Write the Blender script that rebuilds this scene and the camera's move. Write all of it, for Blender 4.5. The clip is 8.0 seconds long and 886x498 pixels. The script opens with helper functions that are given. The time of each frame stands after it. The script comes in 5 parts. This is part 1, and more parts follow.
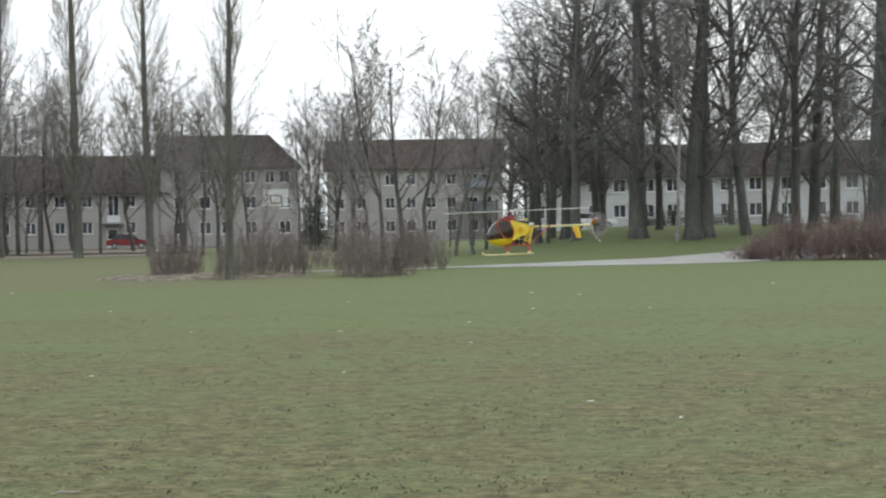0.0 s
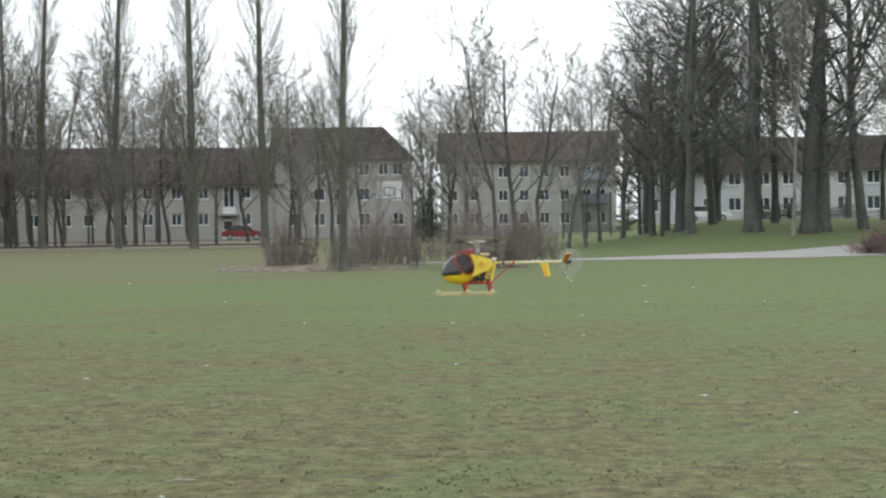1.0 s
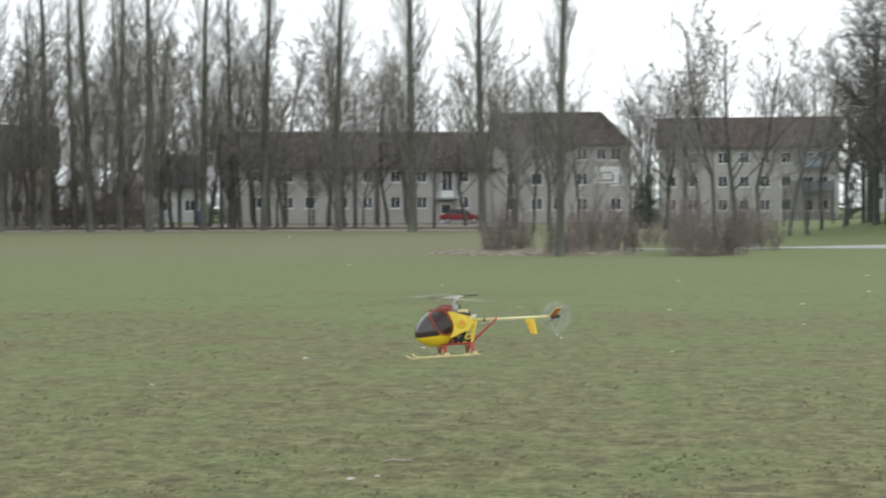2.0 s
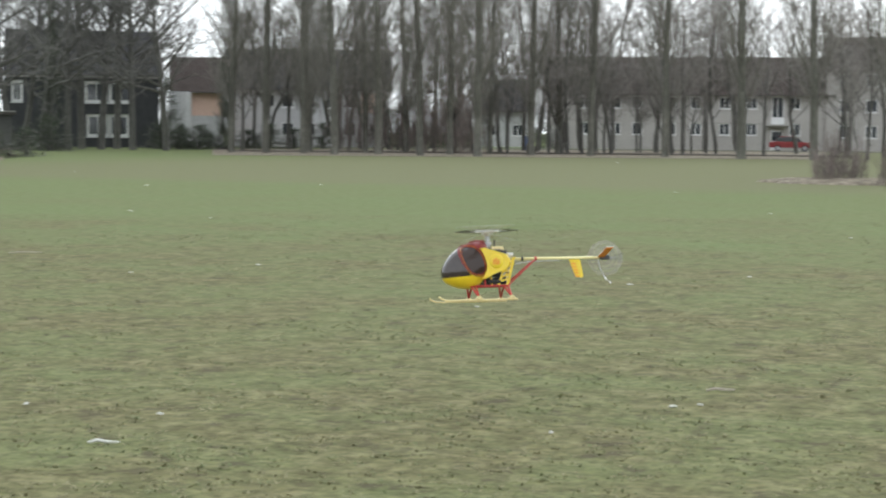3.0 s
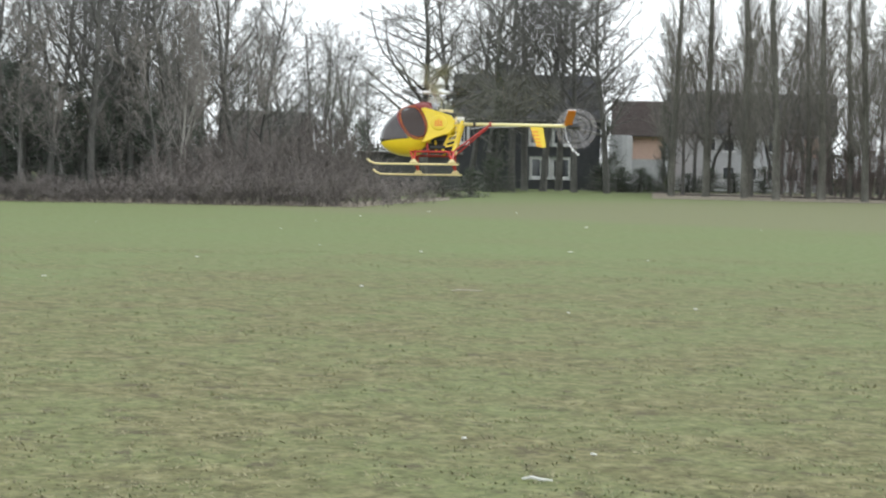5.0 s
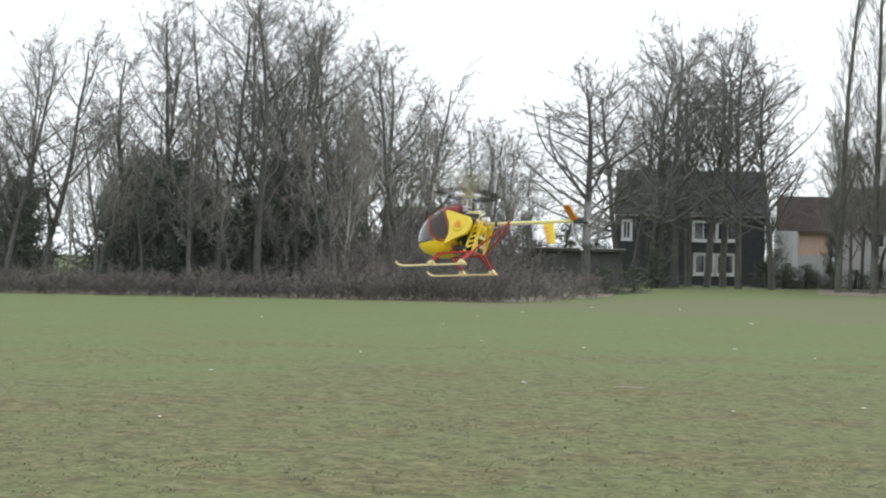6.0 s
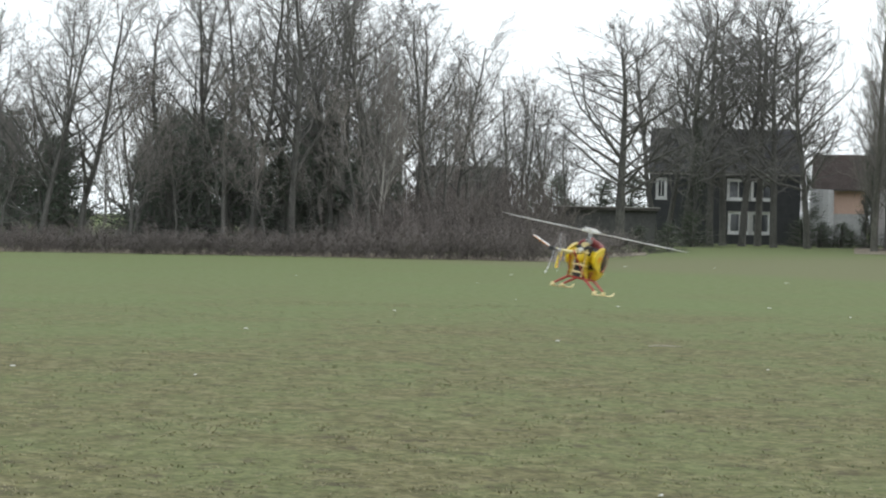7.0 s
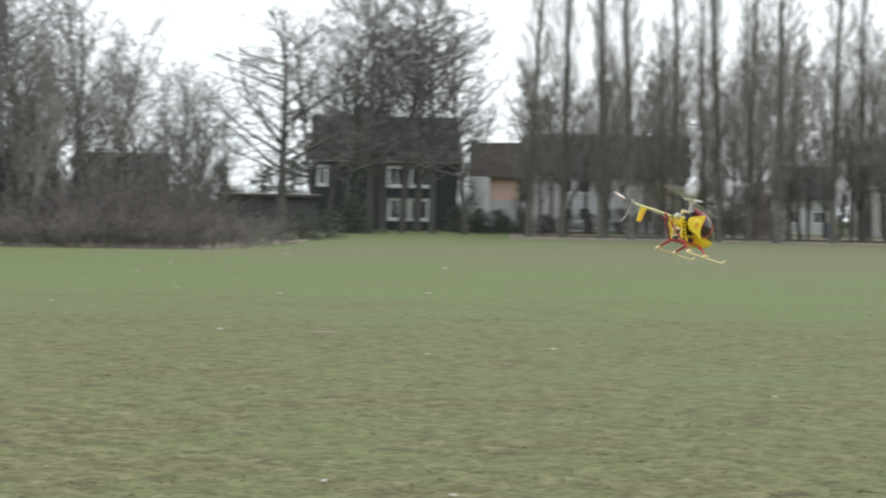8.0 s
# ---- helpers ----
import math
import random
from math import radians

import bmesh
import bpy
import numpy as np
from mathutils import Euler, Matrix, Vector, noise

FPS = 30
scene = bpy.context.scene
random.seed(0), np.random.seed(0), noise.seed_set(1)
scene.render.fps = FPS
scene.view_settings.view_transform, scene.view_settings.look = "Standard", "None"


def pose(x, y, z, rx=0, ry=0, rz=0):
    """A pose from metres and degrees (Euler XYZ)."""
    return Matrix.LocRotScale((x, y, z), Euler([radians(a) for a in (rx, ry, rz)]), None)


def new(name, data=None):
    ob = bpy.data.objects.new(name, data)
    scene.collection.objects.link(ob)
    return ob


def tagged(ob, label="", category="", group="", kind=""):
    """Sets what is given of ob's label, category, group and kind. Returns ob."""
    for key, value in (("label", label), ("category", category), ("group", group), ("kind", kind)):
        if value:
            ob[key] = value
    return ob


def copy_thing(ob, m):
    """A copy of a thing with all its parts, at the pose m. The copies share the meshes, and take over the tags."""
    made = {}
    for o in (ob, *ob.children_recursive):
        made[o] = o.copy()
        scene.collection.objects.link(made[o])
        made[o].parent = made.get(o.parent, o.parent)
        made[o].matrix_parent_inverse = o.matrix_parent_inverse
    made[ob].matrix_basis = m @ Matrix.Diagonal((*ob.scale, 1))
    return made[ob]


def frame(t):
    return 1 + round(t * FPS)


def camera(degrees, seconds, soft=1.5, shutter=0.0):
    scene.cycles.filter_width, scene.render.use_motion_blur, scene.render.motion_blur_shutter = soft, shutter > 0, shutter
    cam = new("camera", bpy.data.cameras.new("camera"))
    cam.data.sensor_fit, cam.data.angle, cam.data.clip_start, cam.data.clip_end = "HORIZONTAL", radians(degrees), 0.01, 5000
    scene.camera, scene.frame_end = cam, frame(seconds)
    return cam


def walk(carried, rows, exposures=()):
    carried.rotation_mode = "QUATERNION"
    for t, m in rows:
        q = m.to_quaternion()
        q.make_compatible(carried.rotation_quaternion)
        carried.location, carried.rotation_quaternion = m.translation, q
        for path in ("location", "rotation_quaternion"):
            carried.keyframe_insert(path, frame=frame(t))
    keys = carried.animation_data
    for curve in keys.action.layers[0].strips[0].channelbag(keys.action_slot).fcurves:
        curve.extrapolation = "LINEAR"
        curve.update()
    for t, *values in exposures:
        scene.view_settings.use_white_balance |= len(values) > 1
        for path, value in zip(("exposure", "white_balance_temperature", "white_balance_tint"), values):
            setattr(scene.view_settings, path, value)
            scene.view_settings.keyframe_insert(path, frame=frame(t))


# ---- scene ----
# ---------------------------------------------------------------- camera
LENS, EYE = 28.0, 1.6


def view(yaw, pitch, roll):
    """A hand-held camera at the spot; yaw to the right, pitch up, roll to the right, in degrees."""
    return pose(0, 0, EYE, 90 + pitch, 0, -yaw) @ pose(0, 0, 0, 0, 0, -roll)


cam = camera(LENS, 8.0, soft=2.05, shutter=0.3)
walk(cam, [(t, view(*v)) for t, *v in (
    (0.0, 0.00, -0.69, 0.90), (0.5, -2.17, -0.93, 0.72), (1.0, -3.64, -0.89, 0.69), (1.5, -6.70, -0.71, 0.58),
    (1.7, -8.04, -0.80, 0.37), (2.8, -19.16, -3.55, -0.41), (3.0, -21.09, -3.77, -0.50), (3.5, -25.93, -3.62, -0.78),
    (4.0, -32.24, -3.60, -1.18), (4.2, -33.23, -3.63, -1.15), (5.3, -36.83, -1.22, -1.27), (5.5, -38.41, -0.10, -1.36),
    (6.0, -40.46, 0.41, -1.24), (6.3, -41.40, 0.05, -1.20), (6.5, -41.95, -0.33, -1.17), (6.7, -41.80, -0.57, -1.18),
    (7.0, -41.53, -0.94, -1.20), (7.3, -40.27, -1.20, -1.24), (7.5, -38.86, -1.49, -1.27), (7.8, -34.00, -1.28, -1.12),
    (8.0, -30.64, -1.15, -1.02))],
     exposures=((0.0, -0.09), (1.0, -0.01), (1.7, 0.02), (2.8, 0.25), (3.5, 0.32), (4.2, 0.42), (5.5, 0.40), (6.1, 0.12), (6.5, 0.0), (7.3, 0.08), (8.0, 0.2)))

# ---------------------------------------------------------------- light: an overcast late-winter sky
world = bpy.data.worlds.new("overcast_sky")
scene.world = world
world.use_nodes = True
wn, wl = world.node_tree.nodes, world.node_tree.links
sky = wn.new("ShaderNodeTexSky")
sky.sky_type, sky.sun_disc, sky.sun_elevation, sky.sun_rotation = "NISHITA", False, radians(38), radians(20)
sky.dust_density, sky.air_density = 4.0, 1.5
grey = wn.new("ShaderNodeHueSaturation")
grey.inputs["Saturation"].default_value, grey.inputs["Value"].default_value = 0.25, 0.1
cloud = wn.new("ShaderNodeMix")
cloud.data_type = "RGBA"
cloud.inputs["Factor"].default_value = 0.75
cloud.inputs["B"].default_value = (1.42, 1.52, 1.58, 1)
wl.new(sky.outputs[0], grey.inputs["Color"])
wl.new(grey.outputs[0], cloud.inputs["A"])
wl.new(cloud.outputs["Result"], wn["Background"].inputs["Color"])
wn["Background"].inputs["Strength"].default_value = 1.0
sun = new("sun", bpy.data.lights.new("sun", "SUN"))
sun.data.energy, sun.data.angle, sun.data.color = 0.7, radians(25), (1.0, 0.97, 0.92)
sun.matrix_basis = pose(0, 0, 50, 48, 0, -20 + 180)


# ---------------------------------------------------------------- materials
def material(name, colours, rough=0.8, scale=8.0, fine=None, bump=0.2, metal=0.0, per_object=0.0, coat=0.0, stretch=(1, 1, 1)):
    """A surface with two scales of noise between two or three colours, a little relief and, on request, a tint for each object."""
    m = bpy.data.materials.new(name)
    m.use_nodes = True
    n, l = m.node_tree.nodes, m.node_tree.links
    b = n["Principled BSDF"]
    b.inputs["Roughness"].default_value, b.inputs["Metallic"].default_value = rough, metal
    b.inputs["Coat Weight"].default_value = coat
    co, mp = n.new("ShaderNodeTexCoord"), n.new("ShaderNodeMapping")
    mp.inputs["Scale"].default_value = stretch
    l.new(co.outputs["Object"], mp.inputs["Vector"])
    big, small = n.new("ShaderNodeTexNoise"), n.new("ShaderNodeTexNoise")
    big.inputs["Scale"].default_value, small.inputs["Scale"].default_value = scale, fine or scale * 7
    big.inputs["Detail"].default_value = small.inputs["Detail"].default_value = 5
    for x in (big, small):
        l.new(mp.outputs[0], x.inputs["Vector"])
    mix = n.new("ShaderNodeMath")
    mix.operation = "MULTIPLY_ADD"
    mix.inputs[1].default_value = 0.45
    l.new(small.outputs[0], mix.inputs[0])
    half = n.new("ShaderNodeMath")
    half.operation = "MULTIPLY"
    half.inputs[1].default_value = 0.55
    l.new(big.outputs[0], half.inputs[0])
    l.new(half.outputs[0], mix.inputs[2])
    ramp = n.new("ShaderNodeValToRGB")
    ramp.color_ramp.elements[0].position, ramp.color_ramp.elements[1].position = 0.36, 0.64
    ramp.color_ramp.elements[0].color, ramp.color_ramp.elements[1].color = (*colours[0], 1), (*colours[-1], 1)
    if len(colours) > 2:
        ramp.color_ramp.elements.new(0.5).color = (*colours[1], 1)
    l.new(mix.outputs[0], ramp.inputs[0])
    out = ramp.outputs[0]
    if per_object:
        info, vary, mr = n.new("ShaderNodeObjectInfo"), n.new("ShaderNodeHueSaturation"), n.new("ShaderNodeMapRange")
        mr.inputs["To Min"].default_value, mr.inputs["To Max"].default_value = 1 - per_object, 1 + per_object
        l.new(info.outputs["Random"], mr.inputs["Value"])
        l.new(mr.outputs[0], vary.inputs["Value"])
        l.new(out, vary.inputs["Color"])
        out = vary.outputs[0]
    l.new(out, b.inputs["Base Color"])
    if bump:
        bp = n.new("ShaderNodeBump")
        bp.inputs["Strength"].default_value, bp.inputs["Distance"].default_value = bump, 0.3 / scale
        l.new(small.outputs[0], bp.inputs["Height"])
        l.new(bp.outputs[0], b.inputs["Normal"])
    return m


BARK_POPLAR = material("poplar_bark", [(0.095, 0.092, 0.078), (0.145, 0.142, 0.122), (0.205, 0.20, 0.172)], 0.95, 1.5, 12, 0.6, per_object=0.15, stretch=(1, 1, 0.3))
TWIG_POPLAR = material("poplar_twigs", [(0.135, 0.128, 0.110), (0.21, 0.20, 0.172)], 0.9, 0.8, 6, 0, per_object=0.15)
# dark bark and twigs: colours lightened to stand in for haze in the air
BARK_DARK = material("dark_bark", [(0.078, 0.076, 0.070), (0.120, 0.117, 0.108), (0.172, 0.167, 0.153)], 0.95, 1.5, 12, 0.6, per_object=0.2, stretch=(1, 1, 0.3))
TWIG_DARK = material("dark_twigs", [(0.130, 0.126, 0.120), (0.205, 0.198, 0.187)], 0.9, 0.8, 6, 0, per_object=0.2)
BARK_PALE = material("pale_bark", [(0.14, 0.13, 0.115), (0.33, 0.31, 0.28), (0.45, 0.43, 0.40)], 0.9, 1.2, 9, 0.4, per_object=0.1)
TWIG_BROWN = material("brown_twigs", [(0.178, 0.164, 0.15), (0.27, 0.25, 0.23)], 0.9, 0.8, 6, 0, per_object=0.15)
STEM_GREY = material("shrub_stems", [(0.170, 0.140, 0.128), (0.280, 0.236, 0.215)], 0.9, 1.5, 9, 0, per_object=0.2)
STEM_RED = material("red_dogwood_stems", [(0.165, 0.115, 0.106), (0.27, 0.19, 0.172)], 0.8, 1.5, 9, 0, per_object=0.15)
BRAMBLE = material("bramble_stems", [(0.10, 0.088, 0.081), (0.178, 0.156, 0.144)], 0.9, 1.0, 6, 0, per_object=0.2)
EVERGREEN = material("evergreen_leaves", [(0.082, 0.106, 0.080), (0.128, 0.158, 0.118)], 0.7, 0.7, 5, 0, per_object=0.25)
IVY = material("ivy_leaves", [(0.025, 0.04, 0.02), (0.06, 0.085, 0.04)], 0.6, 0.7, 5, 0, per_object=0.2)
PLASTER = material("grey_plaster", [(0.37, 0.347, 0.332), (0.46, 0.437, 0.418)], 0.9, 0.4, 4, 0.1)
PLASTER_WHITE = material("white_plaster", [(0.44, 0.44, 0.45), (0.56, 0.56, 0.57)], 0.9, 0.4, 4, 0.1)
PLASTER_PINK = material("salmon_plaster", [(0.62, 0.43, 0.35), (0.70, 0.50, 0.42)], 0.9, 0.4, 4, 0.1)
SLATE_WALL = material("slate_cladding", [(0.034, 0.036, 0.041), (0.060, 0.062, 0.068)], 0.7, 1.5, 9, 0.4)
ROOF_BROWN = material("brown_roof_tiles", [(0.075, 0.058, 0.052), (0.125, 0.098, 0.09)], 0.85, 0.8, 7, 0.5)
ROOF_RED = material("red_brown_roof_tiles", [(0.12, 0.085, 0.075), (0.18, 0.13, 0.115)], 0.85, 0.8, 7, 0.5)
ROOF_DARK = material("dark_roof_tiles", [(0.054, 0.055, 0.061), (0.092, 0.092, 0.099)], 0.8, 0.8, 7, 0.5)
FRAME_WHITE = material("white_window_paint", [(0.72, 0.72, 0.72), (0.82, 0.82, 0.82)], 0.5, 2, 12, 0.05)
BALCONY_BLUE = material("blue_grey_balcony_panel", [(0.24, 0.28, 0.34), (0.32, 0.36, 0.42)], 0.6, 2, 12, 0.05)
WOOD_DARK = material("weathered_dark_wood", [(0.06, 0.055, 0.052), (0.12, 0.11, 0.10)], 0.9, 2, 14, 0.3)
CONCRETE = material("weathered_concrete", [(0.28, 0.275, 0.26), (0.40, 0.39, 0.37)], 0.9, 1, 9, 0.2)
GREY_RENDER = material("dirty_grey_render", [(0.07, 0.071, 0.07), (0.125, 0.123, 0.118)], 0.9, 0.7, 6, 0.2)
PATH = material("gravel_path", [(0.25, 0.245, 0.23), (0.33, 0.325, 0.305), (0.39, 0.38, 0.36)], 0.95, 0.5, 14, 0.2)
ASPHALT = material("street_asphalt", [(0.045, 0.045, 0.047), (0.075, 0.074, 0.073)], 0.9, 0.5, 14, 0.2)
MULCH = material("leaf_litter", [(0.085, 0.068, 0.05), (0.185, 0.155, 0.115), (0.33, 0.295, 0.235)], 0.95, 2.5, 16, 0.6)
LITTER = material("white_litter", [(0.52, 0.52, 0.48), (0.70, 0.70, 0.66)], 0.7, 20, 90, 0.1)
PALE_WOOD = material("bleached_wood", [(0.30, 0.26, 0.21), (0.46, 0.42, 0.35)], 0.8, 12, 60, 0.2)
CAR_RED = material("red_car_paint", [(0.24, 0.022, 0.028), (0.30, 0.03, 0.035)], 0.3, 2, 9, 0, coat=0.6)
CAR_WHITE = material("white_car_paint", [(0.70, 0.70, 0.71), (0.78, 0.78, 0.79)], 0.3, 2, 9, 0, coat=0.6)
BIN_BLUE = material("blue_plastic", [(0.05, 0.10, 0.30), (0.07, 0.13, 0.36)], 0.5, 3, 15, 0)
RUBBER = material("black_rubber", [(0.015, 0.015, 0.015), (0.03, 0.03, 0.03)], 0.8, 20, 90, 0.1)
# the model helicopter
YELLOW = material("yellow_model_paint", [(0.83, 0.59, 0.018), (0.89, 0.65, 0.03)], 0.32, 6, 40, 0.02, coat=0.4)
PALE_YELLOW = material("pale_yellow_tube", [(0.80, 0.72, 0.34), (0.86, 0.78, 0.42)], 0.35, 8, 50, 0.02)
CREAM = material("cream_skid_tube", [(0.80, 0.66, 0.32), (0.86, 0.72, 0.40)], 0.4, 8, 50, 0.02)
RED_TUBE = material("red_tube_paint", [(0.42, 0.035, 0.035), (0.52, 0.055, 0.05)], 0.4, 10, 60, 0.02)
ORANGE = material("orange_foil", [(0.80, 0.24, 0.015), (0.86, 0.30, 0.02)], 0.4, 8, 50, 0.02)
WHITE_GLOSS = material("white_gloss_plastic", [(0.78, 0.78, 0.77), (0.84, 0.84, 0.83)], 0.35, 10, 60, 0)
CARBON = material("black_mechanics", [(0.02, 0.02, 0.022), (0.05, 0.05, 0.052)], 0.45, 30, 120, 0.1)
GREY_BLADE = material("grey_blade_plastic", [(0.20, 0.19, 0.20), (0.28, 0.27, 0.28)], 0.5, 20, 90, 0)
METAL = material("grey_metal", [(0.42, 0.42, 0.44), (0.58, 0.58, 0.60)], 0.35, 20, 90, 0.05, metal=0.8)
SMOKED = material("smoked_canopy_glass", [(0.034, 0.024, 0.024), (0.048, 0.034, 0.032)], 0.08, 5, 40, 0, coat=1.0)
SMOKED.node_tree.nodes["Principled BSDF"].inputs["Coat IOR"].default_value = 1.5
SMOKED.node_tree.nodes["Principled BSDF"].inputs["Specular IOR Level"].default_value = 0.3
WINE = material("dark_red_trim", [(0.20, 0.020, 0.022), (0.27, 0.03, 0.03)], 0.4, 10, 60, 0)


def glass(name, tint):
    m = bpy.data.materials.new(name)
    m.use_nodes = True
    b = m.node_tree.nodes["Principled BSDF"]
    b.inputs["Base Color"].default_value = (*tint, 1)
    b.inputs["Roughness"].default_value, b.inputs["Metallic"].default_value = 0.06, 0.0
    b.inputs["Specular IOR Level"].default_value = 0.8
    return m


def veil(name, tint, alpha):
    m = bpy.data.materials.new(name)
    m.use_nodes = True
    b = m.node_tree.nodes["Principled BSDF"]
    b.inputs["Base Color"].default_value = (*tint, 1)
    b.inputs["Alpha"].default_value, b.inputs["Roughness"].default_value = alpha, 0.7
    return m


VEIL = veil("whirling_tail_blade_veil", (0.6, 0.56, 0.57), 0.13)
DARK_VEIL = veil("whirling_paddle_veil", (0.03, 0.03, 0.03), 0.34)
PALE_VEIL = veil("whirling_blade_veil", (0.75, 0.75, 0.74), 0.035)
DOOR_GLASS = glass("dark_door_glass", (0.042, 0.024, 0.019))
DOOR_GLASS.node_tree.nodes["Principled BSDF"].inputs["Specular IOR Level"].default_value = 0.45
PANE = glass("dark_window_glass", (0.035, 0.04, 0.047))


def ground_material():
    """Worn winter turf: green and straw patches, bare brown spots, fine tufts; straw and contrast fade with distance
    from near the camera.
    """
    m = bpy.data.materials.new("winter_turf")
    m.use_nodes = True
    n, l = m.node_tree.nodes, m.node_tree.links
    b = n["Principled BSDF"]
    b.inputs["Roughness"].default_value = 0.95
    b.inputs["Specular IOR Level"].default_value = 0.15
    geo = n.new("ShaderNodeNewGeometry")

    def tex(scale, detail=6, rough=0.6):
        x = n.new("ShaderNodeTexNoise")
        x.inputs["Scale"].default_value, x.inputs["Detail"].default_value, x.inputs["Roughness"].default_value = scale, detail, rough
        l.new(geo.outputs["Position"], x.inputs["Vector"])
        return x.outputs[0]

    def ramp(src, stops):
        r = n.new("ShaderNodeValToRGB")
        e = r.color_ramp.elements
        e[0].position, e[0].color = stops[0][0], (*stops[0][1], 1)
        e[1].position, e[1].color = stops[-1][0], (*stops[-1][1], 1)
        for p, c in stops[1:-1]:
            e.new(p).color = (*c, 1)
        l.new(src, r.inputs[0])
        return r.outputs[0]

    def mix(f, a, c, mode="MIX"):
        x = n.new("ShaderNodeMix")
        x.data_type, x.blend_type = "RGBA", mode
        for s, v in (("Factor", f), ("A", a), ("B", c)):
            if isinstance(v, (int, float)):
                x.inputs[s].default_value = v
            elif isinstance(v, tuple):
                x.inputs[s].default_value = (*v, 1)
            else:
                l.new(v, x.inputs[s])
        return x.outputs["Result"]

    def math_node(op, x, y=None):
        q = n.new("ShaderNodeMath")
        q.operation = op
        q.use_clamp = op == "MULTIPLY"
        for i, v in enumerate((x, y)):
            if isinstance(v, (int, float)):
                q.inputs[i].default_value = v
            elif v is not None:
                l.new(v, q.inputs[i])
        return q.outputs[0]

    def span(x, lo, hi, a=0.0, c=1.0):
        q = n.new("ShaderNodeMapRange")
        q.interpolation_type = "SMOOTHSTEP"
        for key, v in (("From Min", lo), ("From Max", hi), ("To Min", a), ("To Max", c)):
            q.inputs[key].default_value = v
        l.new(x, q.inputs["Value"])
        return q.outputs[0]

    xyz = n.new("ShaderNodeSeparateXYZ")
    l.new(geo.outputs["Position"], xyz.inputs[0])
    # distance from a point near the camera, made uneven by noise
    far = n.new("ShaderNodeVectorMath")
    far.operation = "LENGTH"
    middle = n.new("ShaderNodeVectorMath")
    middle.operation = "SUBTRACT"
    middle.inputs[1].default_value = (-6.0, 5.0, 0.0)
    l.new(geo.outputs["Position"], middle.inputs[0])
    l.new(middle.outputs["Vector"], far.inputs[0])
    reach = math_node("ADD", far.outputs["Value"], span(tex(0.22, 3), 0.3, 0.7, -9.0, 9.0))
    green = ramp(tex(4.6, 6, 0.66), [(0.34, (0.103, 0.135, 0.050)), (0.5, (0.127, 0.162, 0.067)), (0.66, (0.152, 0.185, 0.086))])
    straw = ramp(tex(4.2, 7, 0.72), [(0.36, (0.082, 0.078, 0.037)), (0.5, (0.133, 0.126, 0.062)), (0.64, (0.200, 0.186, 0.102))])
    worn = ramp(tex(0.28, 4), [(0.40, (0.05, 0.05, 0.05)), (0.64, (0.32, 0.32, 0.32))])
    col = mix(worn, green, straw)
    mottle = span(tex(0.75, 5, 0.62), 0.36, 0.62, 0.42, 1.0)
    # straw close by gives way to green as that distance grows
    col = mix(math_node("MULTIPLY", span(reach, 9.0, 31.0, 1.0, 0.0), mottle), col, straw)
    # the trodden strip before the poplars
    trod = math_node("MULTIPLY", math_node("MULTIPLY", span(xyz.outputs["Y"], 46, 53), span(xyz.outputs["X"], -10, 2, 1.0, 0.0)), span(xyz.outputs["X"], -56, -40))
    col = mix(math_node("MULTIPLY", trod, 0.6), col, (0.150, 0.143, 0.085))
    # contrast of tufts and bare spots drops with the same distance
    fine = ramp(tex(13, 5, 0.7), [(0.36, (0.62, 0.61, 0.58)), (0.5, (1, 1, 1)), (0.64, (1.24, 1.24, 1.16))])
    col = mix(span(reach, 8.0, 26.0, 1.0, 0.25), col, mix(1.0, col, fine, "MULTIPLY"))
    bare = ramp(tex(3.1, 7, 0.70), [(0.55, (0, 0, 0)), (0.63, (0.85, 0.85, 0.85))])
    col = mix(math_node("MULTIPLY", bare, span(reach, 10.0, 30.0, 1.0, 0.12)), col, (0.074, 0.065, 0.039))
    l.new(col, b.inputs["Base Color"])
    bp = n.new("ShaderNodeBump")
    bp.inputs["Strength"].default_value, bp.inputs["Distance"].default_value = 0.16, 0.03
    l.new(tex(14, 6, 0.7), bp.inputs["Height"])
    l.new(bp.outputs[0], b.inputs["Normal"])
    return m


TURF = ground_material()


# ---------------------------------------------------------------- helpers
def smooth(a, b, x):
    u = min(1.0, max(0.0, (x - a) / (b - a)))
    return u * u * (3 - 2 * u)


def height(x, y):
    """The park is level and climbs gently under the big trees."""
    r, az = math.hypot(x, y), math.degrees(math.atan2(x, y))
    return 1.45 * smooth(80, 125, r) * smooth(0.5, 6.0, az) * (1 - smooth(60, 120, az))


def spot(az, r, dz=0.0):
    """A place on the ground, by its bearing to the right of straight ahead and its distance."""
    x, y = r * math.sin(radians(az)), r * math.cos(radians(az))
    return Vector((x, y, height(x, y) + dz))


def mesh(name, verts, faces, mats=(), slots=None, flat=True):
    me = bpy.data.meshes.new(name)
    me.from_pydata(verts, [], faces)
    for m in mats:
        me.materials.append(m)
    if slots is not None:
        me.polygons.foreach_set("material_index", slots)
    if not flat:
        me.polygons.foreach_set("use_smooth", [True] * len(me.polygons))
    me.update()
    return me


def part(name, bm, mat, parent, label="", flat=True):
    """Links a bmesh as one mesh object under a thing or a part."""
    me = bpy.data.meshes.new(name)
    bmesh.ops.recalc_face_normals(bm, faces=bm.faces)
    bm.to_mesh(me)
    bm.free()
    me.materials.append(mat)
    if not flat:
        me.polygons.foreach_set("use_smooth", [True] * len(me.polygons))
    ob = new(name, me)
    ob.parent = parent
    return tagged(ob, label)


